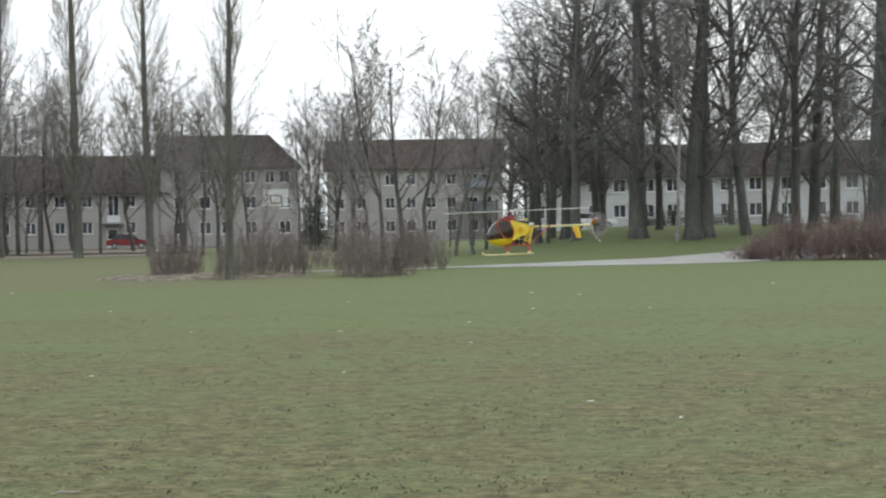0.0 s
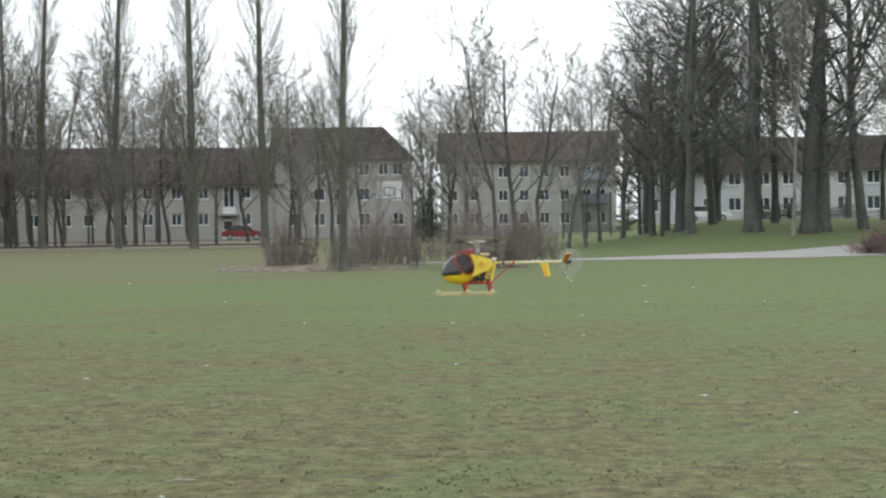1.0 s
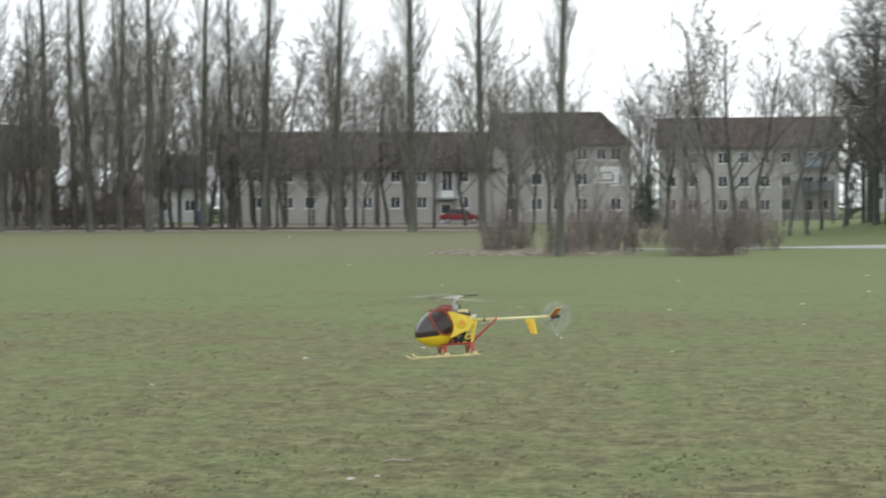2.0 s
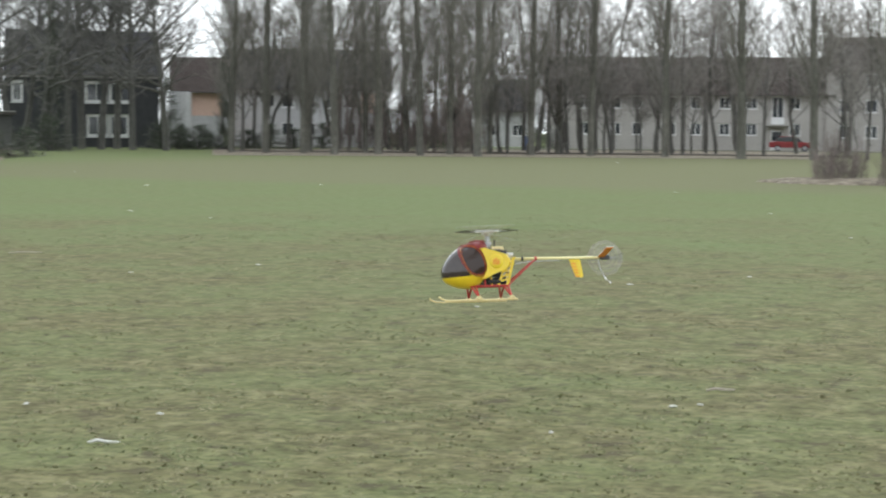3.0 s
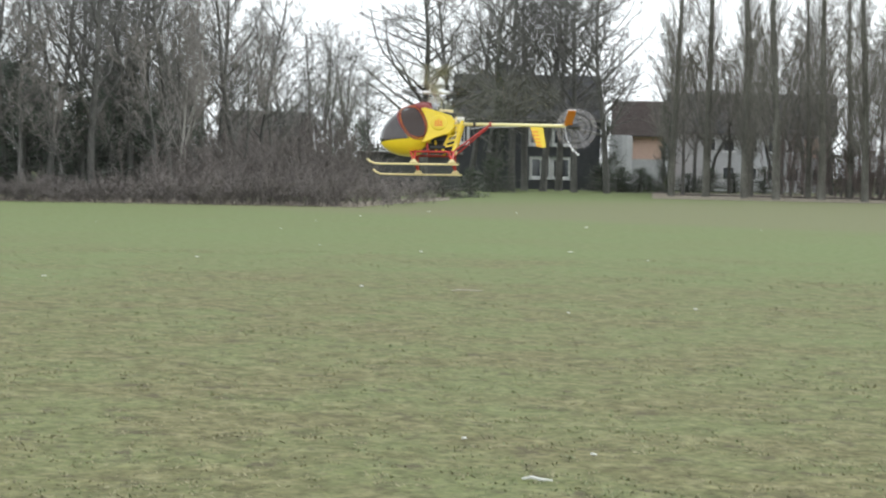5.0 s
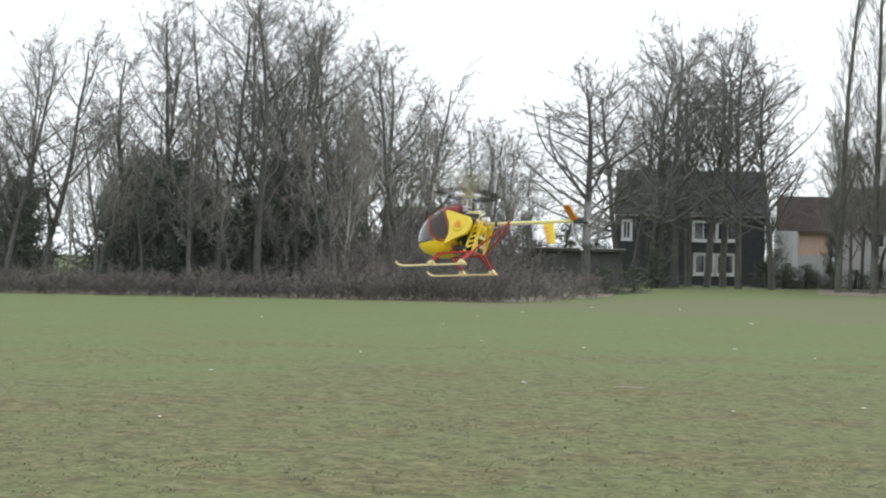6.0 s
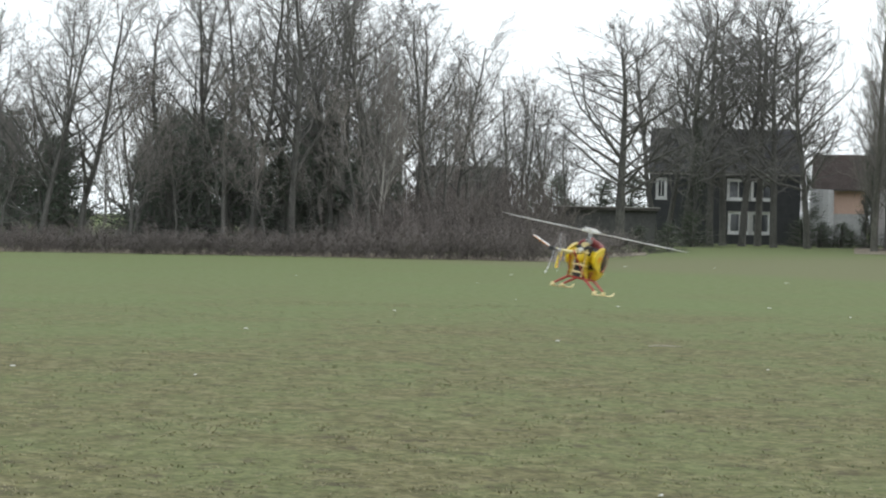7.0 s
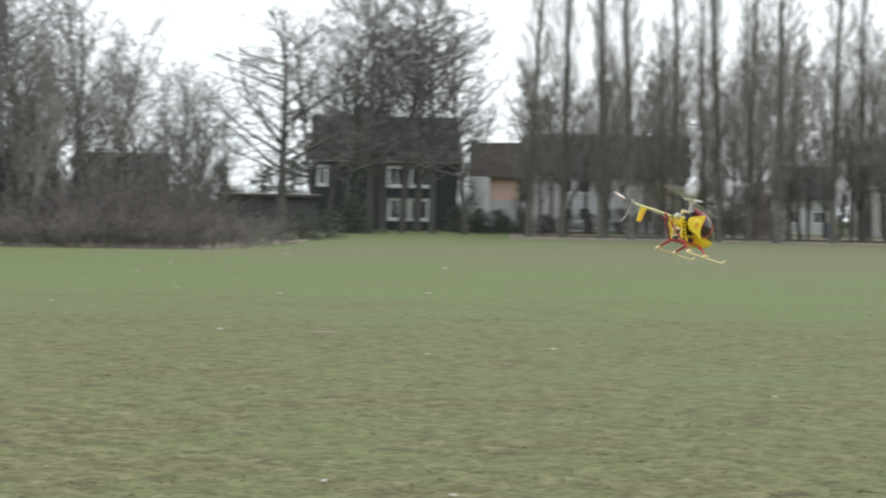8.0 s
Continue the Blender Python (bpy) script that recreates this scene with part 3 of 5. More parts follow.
# ---------------------------------------------------------------- houses
def house(name, az0, az1, r, depth, eave, ridge, wall, roof, windows, label, base=0.0, hip=(0.0, 0.0), overhang=0.5, turn=0.0, doors=(), frame=FRAME_WHITE, rim=0.09):
    """A house whose front spans two bearings. windows: (left, sill, width, height) along the front from its left end, in metres."""
    mid = (az0 + az1) / 2
    wide = 2 * r * math.tan(radians((az1 - az0) / 2))
    p = spot(mid, r)
    p.z = base if base else p.z
    root = thing(name, Matrix.Translation(p) @ pose(0, 0, 0, 0, 0, -mid + turn) @ pose(-wide / 2, 0, 0), label, "house")
    # front wall with openings through it
    holes = [(x, z, x + w, z + h) for x, z, w, h in windows] + [(x, 0.05, x + w, h) for x, w, h in doors]
    xs = sorted({0.0, wide, *[h[0] for h in holes], *[h[2] for h in holes]})
    zs = sorted({-0.4, eave, *[h[1] for h in holes], *[h[3] for h in holes]})
    bm, t = bmesh.new(), 0.28
    vert = {}

    def v(x, y, z):
        key = (round(x, 4), round(y, 4), round(z, 4))
        if key not in vert:
            vert[key] = bm.verts.new(key)
        return vert[key]

    for xa, xb in zip(xs, xs[1:]):
        for za, zb in zip(zs, zs[1:]):
            if any(h[0] - 1e-4 < xa and xb < h[2] + 1e-4 and h[1] - 1e-4 < za and zb < h[3] + 1e-4 for h in holes):
                continue
            bm.faces.new((v(xa, 0, za), v(xb, 0, za), v(xb, 0, zb), v(xa, 0, zb)))
    for xa, za, xb, zb in holes:
        for a, b in (((xa, za), (xb, za)), ((xb, za), (xb, zb)), ((xb, zb), (xa, zb)), ((xa, zb), (xa, za))):
            bm.faces.new((v(a[0], 0, a[1]), v(b[0], 0, b[1]), v(b[0], t, b[1]), v(a[0], t, a[1])))
    part("front_wall", bm, wall, root)
    bm = bmesh.new()
    box(bm, (0, 0.004, -0.4), (0.3, depth, eave - 0.01))
    box(bm, (wide - 0.3, 0.004, -0.4), (wide, depth, eave - 0.01))
    box(bm, (0.3, depth - 0.3, -0.4), (wide - 0.3, depth, eave - 0.01))
    box(bm, (0.3, t + 0.35, -0.4), (wide - 0.3, t + 0.45, eave - 0.01))
    part("side_wall", bm, wall, root)
    # roof with thickness
    bm, o, ymid = bmesh.new(), overhang, depth / 2
    low = eave - o * (ridge - eave) / ymid
    a = [bm.verts.new(c) for c in ((-o, -o, low), (wide + o, -o, low), (wide + o, depth + o, low), (-o, depth + o, low))]
    b = [bm.verts.new(c) for c in ((-o + hip[0], ymid, ridge), (wide + o - hip[1], ymid, ridge))]
    for f in ((a[0], a[1], b[1], b[0]), (a[1], a[2], b[1]), (a[2], a[3], b[0], b[1]), (a[3], a[0], b[0])):
        bm.faces.new(f)
    bmesh.ops.solidify(bm, geom=bm.faces[:], thickness=0.18)
    part("roof", bm, roof, root)
    bm = bmesh.new()
    box(bm, (-o, -o - 0.12, low - 0.05), (wide + o, -o - 0.005, low + 0.08))
    part("gutter", bm, WOOD_DARK, root)
    for x, z, w, h in windows:
        bm, f = bmesh.new(), rim
        for lo, hi in (((x, z), (x + f, z + h)), ((x + w - f, z), (x + w, z + h)), ((x + f, z), (x + w - f, z + f)), ((x + f, z + h - f), (x + w - f, z + h))):
            box(bm, (lo[0], 0.10, lo[1]), (hi[0], 0.19, hi[1]))
        if w > 0.9:
            box(bm, (x + w / 2 - 0.04, 0.11, z + f), (x + w / 2 + 0.04, 0.18, z + h - f))
        win = part("window", bm, frame, root)
        bm = bmesh.new()
        box(bm, (x + f, 0.135, z + f), (x + w - f, 0.15, z + h - f))
        part("pane", bm, PANE, win)
        bm = bmesh.new()
        box(bm, (x - 0.08, -0.09, z - 0.06), (x + w + 0.08, 0.10, z - 0.002))
        part("sill", bm, FRAME_WHITE, win)
    for x, w, h in doors:
        bm = bmesh.new()
        box(bm, (x + 0.003, 0.12, 0.05), (x + w - 0.003, 0.18, h - 0.003), 0.01)
        box(bm, (x + 0.15, 0.09, 0.3), (x + w - 0.15, 0.121, 0.9))
        door = part("door", bm, FRAME_WHITE, root)
        bm = bmesh.new()
        box(bm, (x + 0.15, 0.10, 1.0), (x + w - 0.15, 0.119, h - 0.2))
        part("pane", bm, PANE, door)
    root["wide"] = wide
    return root, wide


def rows_of(wide, xs, levels, w=1.2, h=1.35):
    return [(x, z, w, h) for z in levels for x in xs if 0.2 < x < wide - w - 0.2]


def build_houses():
    # two-storey row with a long brown roof
    at = lambda az, a0=-17.8, a1=-8.92, rr=185: rr * (math.tan(radians(az - (a0 + a1) / 2)) + math.tan(radians((a1 - a0) / 2)))
    wins = []
    for az in (-17.3, -16.6, -15.6, -14.9, -13.85, -13.05, -12.15, -11.3, -9.95):
        for z in (1.5, 4.2):
            wins.append((at(az) - 0.55, z, 1.1, 1.25))
    wins.append((at(-10.5) - 0.55, 3.3, 1.2, 2.2))
    root, wide = house("row_house", -17.8, -8.92, 185, 10, 5.95, 9.7, PLASTER, ROOF_BROWN, wins, "two-storey grey plaster row house under a long brown roof", doors=((at(-10.55) - 0.5, 1.2, 2.1),))
    bm = bmesh.new()
    box(bm, (at(-10.5) - 1.1, -1.1, 2.45), (at(-10.5) + 1.1, 0.0, 2.65), 0.03)
    part("door_canopy", bm, CONCRETE, root)
    bm = bmesh.new()
    box(bm, (at(-10.5) - 0.62, -0.06, 2.66), (at(-10.5) + 0.72, -0.004, 3.29), 0.01)
    box(bm, (at(-10.5) - 0.62, -0.06, 5.51), (at(-10.5) + 0.72, -0.004, 5.75), 0.01)
    part("stair_panel", bm, FRAME_WHITE, root, "white panel under the stair window")
    # three-storey end block
    at2 = lambda az: at(az, -9.0, -4.65)
    wins = [(at2(az) - 0.6, z, 1.2, 1.3) for az in (-8.4, -7.6, -6.9, -6.15, -5.06) for z in (1.3, 3.9, 6.5)] + [(at2(-5.5) - 0.6, 6.5, 1.0, 1.3)]
    root, wide = house("apartment_house", -9.0, -4.65, 185, 11, 8.4, 11.8, PLASTER, ROOF_BROWN, wins, "three-storey grey plaster apartment house with hipped brown roof", hip=(0, 3.2))
    # the long block behind the birches
    at3 = lambda az: at(az, -3.7, 1.95, 215)
    wins = [(at3(az) - 0.6, z, 1.2, 1.35) for az in (-3.3, -2.6, -1.68, -1.0, -0.35, 0.3, 1.0, 1.45) for z in (1.2, 4.0, 6.8)]
    root, wide = house("apartment_block", -3.7, 1.95, 215, 11, 9.0, 12.6, PLASTER, ROOF_RED, wins, "three-storey pale apartment block with red-brown roof")
    for az in (1.2,):
        for z in (3.6, 6.4):
            bm = bmesh.new()
            x = at3(az)
            box(bm, (x - 1.6, -1.3, z), (x + 1.6, 0, z + 0.15))
            box(bm, (x - 1.6, -1.3, z + 0.15), (x + 1.6, -1.22, z + 1.1))
            box(bm, (x - 1.6, -1.22, z + 0.15), (x - 1.52, 0, z + 1.1))
            box(bm, (x + 1.52, -1.22, z + 0.15), (x + 1.6, 0, z + 1.1))
            part("balcony", bm, BALCONY_BLUE, root, "blue-grey balcony")
    # white block behind the giant trees
    at4 = lambda az: at(az, 2.65, 15.5, 190)
    wins = [(at4(az) - 0.7, z, 1.4, 1.4) for az in (3.1, 4.0, 4.9, 5.7, 6.6, 7.4, 8.3, 9.1, 10.0, 11.0, 12.0, 13.0, 14.2) for z in (0.9, 3.6)]
    house("white_row_house", 2.65, 15.5, 190, 10, 5.4, 8.8, PLASTER_WHITE, ROOF_BROWN, wins, "two-storey white row house under a brown roof", base=1.45)
    # slate-clad house behind the fan-shaped trees
    at5 = lambda az: at(az, -34.95, -30.2, 158)
    wins = [(at5(-32.5), 3.85, 2.0, 1.9), (at5(-31.75), 3.85, 2.1, 1.9), (at5(-34.75), 3.85, 1.0, 1.9),
            (at5(-32.45), 0.9, 2.0, 2.0), (at5(-31.75), 0.9, 1.8, 2.0)]
    root, wide = house("slate_house", -34.95, -30.2, 158, 11, 6.3, 10.4, SLATE_WALL, ROOF_DARK, wins, "dark slate-clad house with white windows behind bare trees", overhang=0.15, rim=0.26)
    bm = bmesh.new()
    box(bm, (-0.1, -0.30, 6.02), (wide + 0.1, -0.275, 6.16))
    part("eaves_board", bm, CONCRETE, root, "pale weathered eaves board")
    bm = bmesh.new()
    box(bm, (wide * 0.3, 5.0, 9.6), (wide * 0.3 + 0.9, 5.9, 11.3), 0.03)
    part("chimney", bm, SLATE_WALL, root)
    # salmon house
    root, wide = house("salmon_house", -29.7, -28.12, 172, 9, 5.5, 8.7, PLASTER_PINK, ROOF_BROWN, [], "salmon plaster house with white ground floor and brown roof")
    bm = bmesh.new()
    box(bm, (0.01, -0.12, -0.4), (wide - 0.01, -0.004, 2.95))
    part("plinth_wall", bm, PLASTER_WHITE, root, "white ground-floor wall")
    bm = bmesh.new()
    tube(bm, [(0.5, -0.2, -0.4), (0.5, -0.2, 5.2)], 1.15, 14)
    part("bay", bm, PLASTER_WHITE, root, "white rounded bay")
    # white houses behind the poplars
    at7 = lambda az: at(az, -28.0, -22.9, 178)
    wins = [(at7(az), z, 1.2, 1.3) for az in (-26.9, -26.3, -25.6, -24.9, -24.3, -23.5) for z in (1.1, 3.9)]
    root, wide = house("white_house", -28.0, -22.9, 178, 10, 6.0, 9.9, PLASTER_WHITE, ROOF_DARK, wins, "white plaster house with dark roof behind poplars")
    bm = bmesh.new()
    box(bm, (at7(-23.76), -0.1, 3.4), (at7(-23.3), -0.004, 5.4))
    part("panel", bm, PLASTER_PINK, root, "salmon wall panel")
    at8 = lambda az: at(az, -20.0, -18.3, 200)
    house("small_house", -20.0, -18.3, 200, 8, 4.3, 7.6, PLASTER_WHITE, ROOF_DARK, [(at8(-19.6), 1.2, 1.2, 1.3), (at8(-18.9), 1.2, 1.2, 1.3)], "low white house with dark roof")
    # brown-roofed house deep in the brushwood
    house("hidden_house", -42.2, -39.6, 120, 8, 3.0, 5.4, GREY_RENDER, ROOF_BROWN, [(1.5, 1.0, 1.2, 1.2), (3.8, 1.0, 1.2, 1.2)], "small grey house with brown roof half hidden by brushwood", hip=(0.3, 0.3))


def build_garage():
    p = spot(-36.3, 135)
    root = thing("garage", Matrix.Translation(p) @ pose(0, 0, 0, 0, 0, 36.3), "flat-roofed grey garage with a pale roof edge", "garage")
    bm = bmesh.new()
    box(bm, (-3.7, 0, -0.3), (3.7, 6, 2.6), 0.02)
    part("wall", bm, GREY_RENDER, root)
    bm = bmesh.new()
    box(bm, (-4.0, -0.4, 2.6), (4.0, 6.3, 2.85), 0.03)
    part("roof", bm, WOOD_DARK, root)
    bm = bmesh.new()
    box(bm, (-4.02, -0.44, 2.80), (4.02, -0.402, 2.87))
    part("fascia", bm, CONCRETE, root, "pale roof edge")
    bm = bmesh.new()
    box(bm, (-0.3, -0.05, 0.05), (2.2, -0.004, 2.2))
    part("door", bm, GREY_RENDER, root, "grey garage door")


def build_cars():
    def car(az, r, turn, paint, label):
        root = thing("car", Matrix.Translation(spot(az, r)) @ pose(0, 0, 0, 0, 0, -az + turn), label, "car")
        bm = bmesh.new()
        prism(bm, [(-2.1, 0.35), (2.1, 0.35), (2.15, 0.62), (2.0, 0.80), (1.15, 0.92), (-1.75, 0.95), (-2.12, 0.85)], 1.66, 0)
        bmesh.ops.bevel(bm, geom=bm.edges[:], offset=0.06, segments=2, affect="EDGES", profile=0.5)
        part("body", bm, paint, root)
        bm = bmesh.new()
        prism(bm, [(-1.7, 0.9), (1.1, 0.9), (0.45, 1.40), (-1.2, 1.43)], 1.36, 0)
        bmesh.ops.bevel(bm, geom=bm.edges[:], offset=0.05, segments=2, affect="EDGES", profile=0.5)
        part("cabin", bm, PANE, root, "dark car windows")
        bm = bmesh.new()
        prism(bm, [(-1.22, 1.42), (0.46, 1.39), (0.36, 1.46), (-1.1, 1.48)], 1.3, 0)
        part("roof", bm, paint, root)
        for x in (-1.3, 1.3):
            for y in (-0.76, 0.76):
                bm = bmesh.new()
                tube(bm, [(x, y - 0.1, 0.31), (x, y + 0.1, 0.31)], 0.31, 16)
                w = part("wheel", bm, RUBBER, root)
                bm = bmesh.new()
                s = 1 if y > 0 else -1
                tube(bm, [(x, y + s * 0.085, 0.31), (x, y + s * 0.115, 0.31)], 0.2, 12)
                part("rim", bm, METAL, w)

    car(-10.05, 178, 0, CAR_RED, "red car parked before the row house")
    car(4.87, 165, 0, CAR_WHITE, "white car parked behind the big trees")
    root = thing("bin", Matrix.Translation(spot(-18.35, 168)), "blue plastic waste bin at the street", "bin")
    bm = bmesh.new()
    box(bm, (-0.4, -0.4, 0.0), (0.4, 0.4, 1.15), 0.05)
    part("body", bm, BIN_BLUE, root)
    bm = bmesh.new()
    box(bm, (-0.44, -0.46, 1.15), (0.44, 0.44, 1.25), 0.03)
    part("lid", bm, BIN_BLUE, root)


def build_screen():
    """A dark slatted screen with tall posts beside the block."""
    root = thing("screen_fence", Matrix.Translation(spot(1.0, 150)) @ pose(0, 0, 0, 0, 0, -1.0), "dark weathered slatted screen fence with tall posts", "fence")
    for x in (-2.0, 0.0, 2.0):
        bm = bmesh.new()
        tube(bm, [(x, 0, -0.3), (x, 0, 3.9)], 0.07, 8)
        part("post", bm, WOOD_DARK, root)
    for k in range(26):
        bm = bmesh.new()
        box(bm, (-2.0, -0.03, 0.55 + k * 0.125), (2.0, 0.03, 0.62 + k * 0.125))
        part("slat", bm, WOOD_DARK, root)


def build_hoop():
    """A basketball stand at the edge of the meadow."""
    root = thing("basketball_hoop", Matrix.Translation(spot(-5.36, 118)) @ pose(0, 0, 0, 0, 0, 5.36), "basketball stand with a weathered white slatted board", "basketball hoop")
    bm = bmesh.new()
    tube(bm, [(0, 0.9, -0.3), (0, 0.9, 3.0), (0, 0.75, 3.5), (0, 0.1, 3.75)], 0.055, 10)
    part("post", bm, METAL, root)
    bm = bmesh.new()
    for lo, hi in (((-0.86, 3.2), (-0.82, 4.3)), ((0.82, 3.2), (0.86, 4.3)), ((-0.82, 3.2), (0.82, 3.24)), ((-0.82, 4.26), (0.82, 4.3))):
        box(bm, (lo[0], -0.03, lo[1]), (hi[0], 0.03, hi[1]))
    board = part("board", bm, FRAME_WHITE, root, "white board frame")
    for k in range(9):
        bm = bmesh.new()
        x = -0.815 + k * 0.1815
        box(bm, (x + 0.015, -0.02, 3.245), (x + 0.145, 0.02, 4.255), 0.004)
        part("slat", bm, FRAME_WHITE, board)
    bm = bmesh.new()
    for lo, hi in (((-0.36, 3.36), (-0.30, 3.92)), ((0.30, 3.36), (0.36, 3.92)), ((-0.30, 3.36), (0.30, 3.42)), ((-0.30, 3.86), (0.30, 3.92))):
        box(bm, (lo[0], -0.026, lo[1]), (hi[0], -0.0205, hi[1]))
    part("target_square", bm, WOOD_DARK, board, "dark painted square")
    bm = bmesh.new()
    ring = [(0.225 * math.cos(k * math.pi / 10), -0.27 + 0.225 * math.sin(k * math.pi / 10), 3.33) for k in range(21)]
    tube(bm, ring, 0.011, 6, cap=False)
    part("rim", bm, ORANGE, root)


# ---------------------------------------------------------------- the model helicopter (nose to +x, left to +y)
def loft(bm, rings):
    """Skins closed rings of points."""
    vs = [[bm.verts.new(p) for p in ring] for ring in rings]
    n = len(vs[0])
    for a, b in zip(vs, vs[1:]):
        for j in range(n):
            bm.faces.new((a[j], a[(j + 1) % n], b[(j + 1) % n], b[j]))
    bm.faces.new(vs[0][::-1])
    bm.faces.new(vs[-1])
    return bm


# stations of the cabin: x, lowest z, highest z, half width
CABIN = [(0.276, -0.092, -0.066, 0.012), (0.266, -0.114, -0.036, 0.040), (0.248, -0.132, -0.004, 0.060), (0.218, -0.150, 0.034, 0.078), (0.182, -0.162, 0.062, 0.091),
         (0.142, -0.168, 0.083, 0.099), (0.102, -0.168, 0.096, 0.102), (0.064, -0.150, 0.101, 0.100), (0.034, -0.118, 0.096, 0.094), (0.012, -0.095, 0.078, 0.084)]


def cabin_at(x):
    for a, b in zip(CABIN, CABIN[1:]):
        if b[0] <= x <= a[0]:
            u = (x - a[0]) / (b[0] - a[0])
            return [a[i] + (b[i] - a[i]) * u for i in range(1, 4)]
    return CABIN[-1][1:] if x < 0.1 else CABIN[0][1:]


def cabin_side(x, z, grow=0.0):
    lo, hi, w = cabin_at(x)
    u = (z - (lo + hi) / 2) / ((hi - lo) / 2)
    return (w + grow) * max(0.0, 1 - abs(u) ** 2.6) ** (1 / 2.6)


def build_helicopter():
    heli = thing("model_helicopter", Matrix(), "yellow model helicopter with smoked canopy and red landing gear in flight", "model helicopter")
    n = 28

    def shell(zcut, lower, grow):
        bm = bmesh.new()
        rings = []
        for x, lo, hi, w in CABIN:
            mid, half = (lo + hi) / 2, (hi - lo) / 2
            ring = []
            for k in range(n):
                a = 2 * math.pi * k / n
                c, s = math.cos(a), math.sin(a)
                y = (w + grow) * math.copysign(abs(c) ** (2 / 2.6), c)
                z = mid + (half + grow) * math.copysign(abs(s) ** (2 / 2.6), s)
                ring.append((x, y, z))
            rings.append(ring)
        loft(bm, rings)
        geom = bm.verts[:] + bm.edges[:] + bm.faces[:]
        cut = bmesh.ops.bisect_plane(bm, geom=geom, plane_co=(0.1, 0, zcut(0.1)), plane_no=Vector((-(zcut(0.2) - zcut(0.1)) / 0.1, 0, 1)).normalized(), clear_outer=lower, clear_inner=not lower)
        return bm

    belly = lambda x: -0.098 - 0.06 * (x - 0.15)
    part("hull", shell(belly, True, 0.0), YELLOW, heli, "glossy yellow lower hull", flat=False)
    part("canopy", shell(belly, False, -0.0005), SMOKED, heli, "smoked black canopy", flat=False)
    roof_line = lambda x: 0.047 + 0.19 * (x - 0.02)
    part("roof_panel", shell(roof_line, False, 0.0012), WINE, heli, "dark red roof panel", flat=False)
    for side in (1, -1):
        # yellow side shell behind the door, door frame rings and dark door pane
        def ring_pts(cx, cz, ax, az_, tilt, grow, count=36):
            out = []
            for k in range(count):
                a = 2 * math.pi * k / count
                u, v = ax * math.copysign(abs(math.cos(a)) ** 0.85, math.cos(a)), az_ * math.copysign(abs(math.sin(a)) ** 0.85, math.sin(a))
                x, z = cx + u + tilt * v, cz + v
                out.append((x, side * (cabin_side(x, z) + grow), z))
            return out

        for nm, ax, az_, rad, m, grow in (("door_frame", 0.067, 0.092, 0.0027, WINE, 0.002), ("door_line", 0.0605, 0.0855, 0.0013, ORANGE, 0.002), ("door_trim", 0.0555, 0.080, 0.0018, WINE, 0.002)):
            bm = bmesh.new()
            pts = ring_pts(0.104, -0.008, ax, az_, 0.34, grow)
            tube(bm, pts + pts[:1], rad, 6, cap=False)
            part(nm, bm, m, heli)
        bm = bmesh.new()
        loops = [[bm.verts.new(p) for p in ring_pts(0.104, -0.008, 0.055 * f, 0.0795 * f, 0.34, 0.0012)] for f in (1.0, 0.7, 0.4, 0.12)]
        for p, q in zip(loops, loops[1:]):
            for k in range(36):
                bm.faces.new((p[k], p[(k + 1) % 36], q[(k + 1) % 36], q[k]))
        bm.faces.new(loops[-1])
        part("door_pane", bm, DOOR_GLASS, heli, "dark tinted door pane", flat=False)
        # yellow surround under the door
        bm = bmesh.new()
        arc = [radians(d) for d in range(150, 331, 10)]
        rows = []
        for f in (1.03, 1.14, 1.25):
            row = []
            for a in arc:
                lift = 1 + (f - 1) * math.sin((a - arc[0]) / (arc[-1] - arc[0]) * math.pi) ** 0.5
                x, v = 0.067 * lift * math.cos(a), 0.092 * lift * math.sin(a)
                x, z = 0.104 + x + 0.34 * v, -0.008 + v
                row.append(bm.verts.new((x, side * (cabin_side(x, z) + 0.0012), z)))
            rows.append(row)
        for p, q in zip(rows, rows[1:]):
            for k in range(len(arc) - 1):
                bm.faces.new((p[k], p[k + 1], q[k + 1], q[k]))
        bmesh.ops.remove_doubles(bm, verts=bm.verts[:], dist=1e-5)
        part("door_surround", bm, YELLOW, heli, flat=False)
        # broad dark red band before and above the door
        bm = bmesh.new()
        arc = [radians(d) for d in range(-40, 131, 10)]
        rows = []
        for f in (1.03, 1.09, 1.15):
            row = []
            for a in arc:
                lift = 1 + (f - 1) * math.sin((a - arc[0] + 0.05) / (arc[-1] - arc[0] + 0.1) * math.pi) ** 0.5
                v = min(0.092 * lift * math.sin(a), 0.1)
                x, z = 0.104 + 0.067 * lift * math.cos(a) + 0.34 * v, -0.008 + v
                z = min(z, cabin_at(x)[1] - 0.004)
                row.append(bm.verts.new((x, side * (cabin_side(x, z) + 0.0012), z)))
            rows.append(row)
        for p, q in zip(rows, rows[1:]):
            for k in range(len(arc) - 1):
                bm.faces.new((p[k], p[k + 1], q[k + 1], q[k]))
        part("door_band", bm, WINE, heli, "dark red band round the door", flat=False)
        # rear side panel
        bm = bmesh.new()
        pts = [(0.066, 0.056), (0.046, 0.032), (0.030, 0.0), (0.023, -0.035), (0.026, -0.066), (0.044, -0.094), (0.062, -0.118), (0.028, -0.112), (-0.002, -0.088), (-0.04, -0.080), (-0.080, -0.070), (-0.100, -0.044), (-0.108, -0.006), (-0.088, 0.022), (-0.03, 0.040), (0.01, 0.052), (0.045, 0.062)]
        prism(bm, pts, 0.020, side * 0.090)
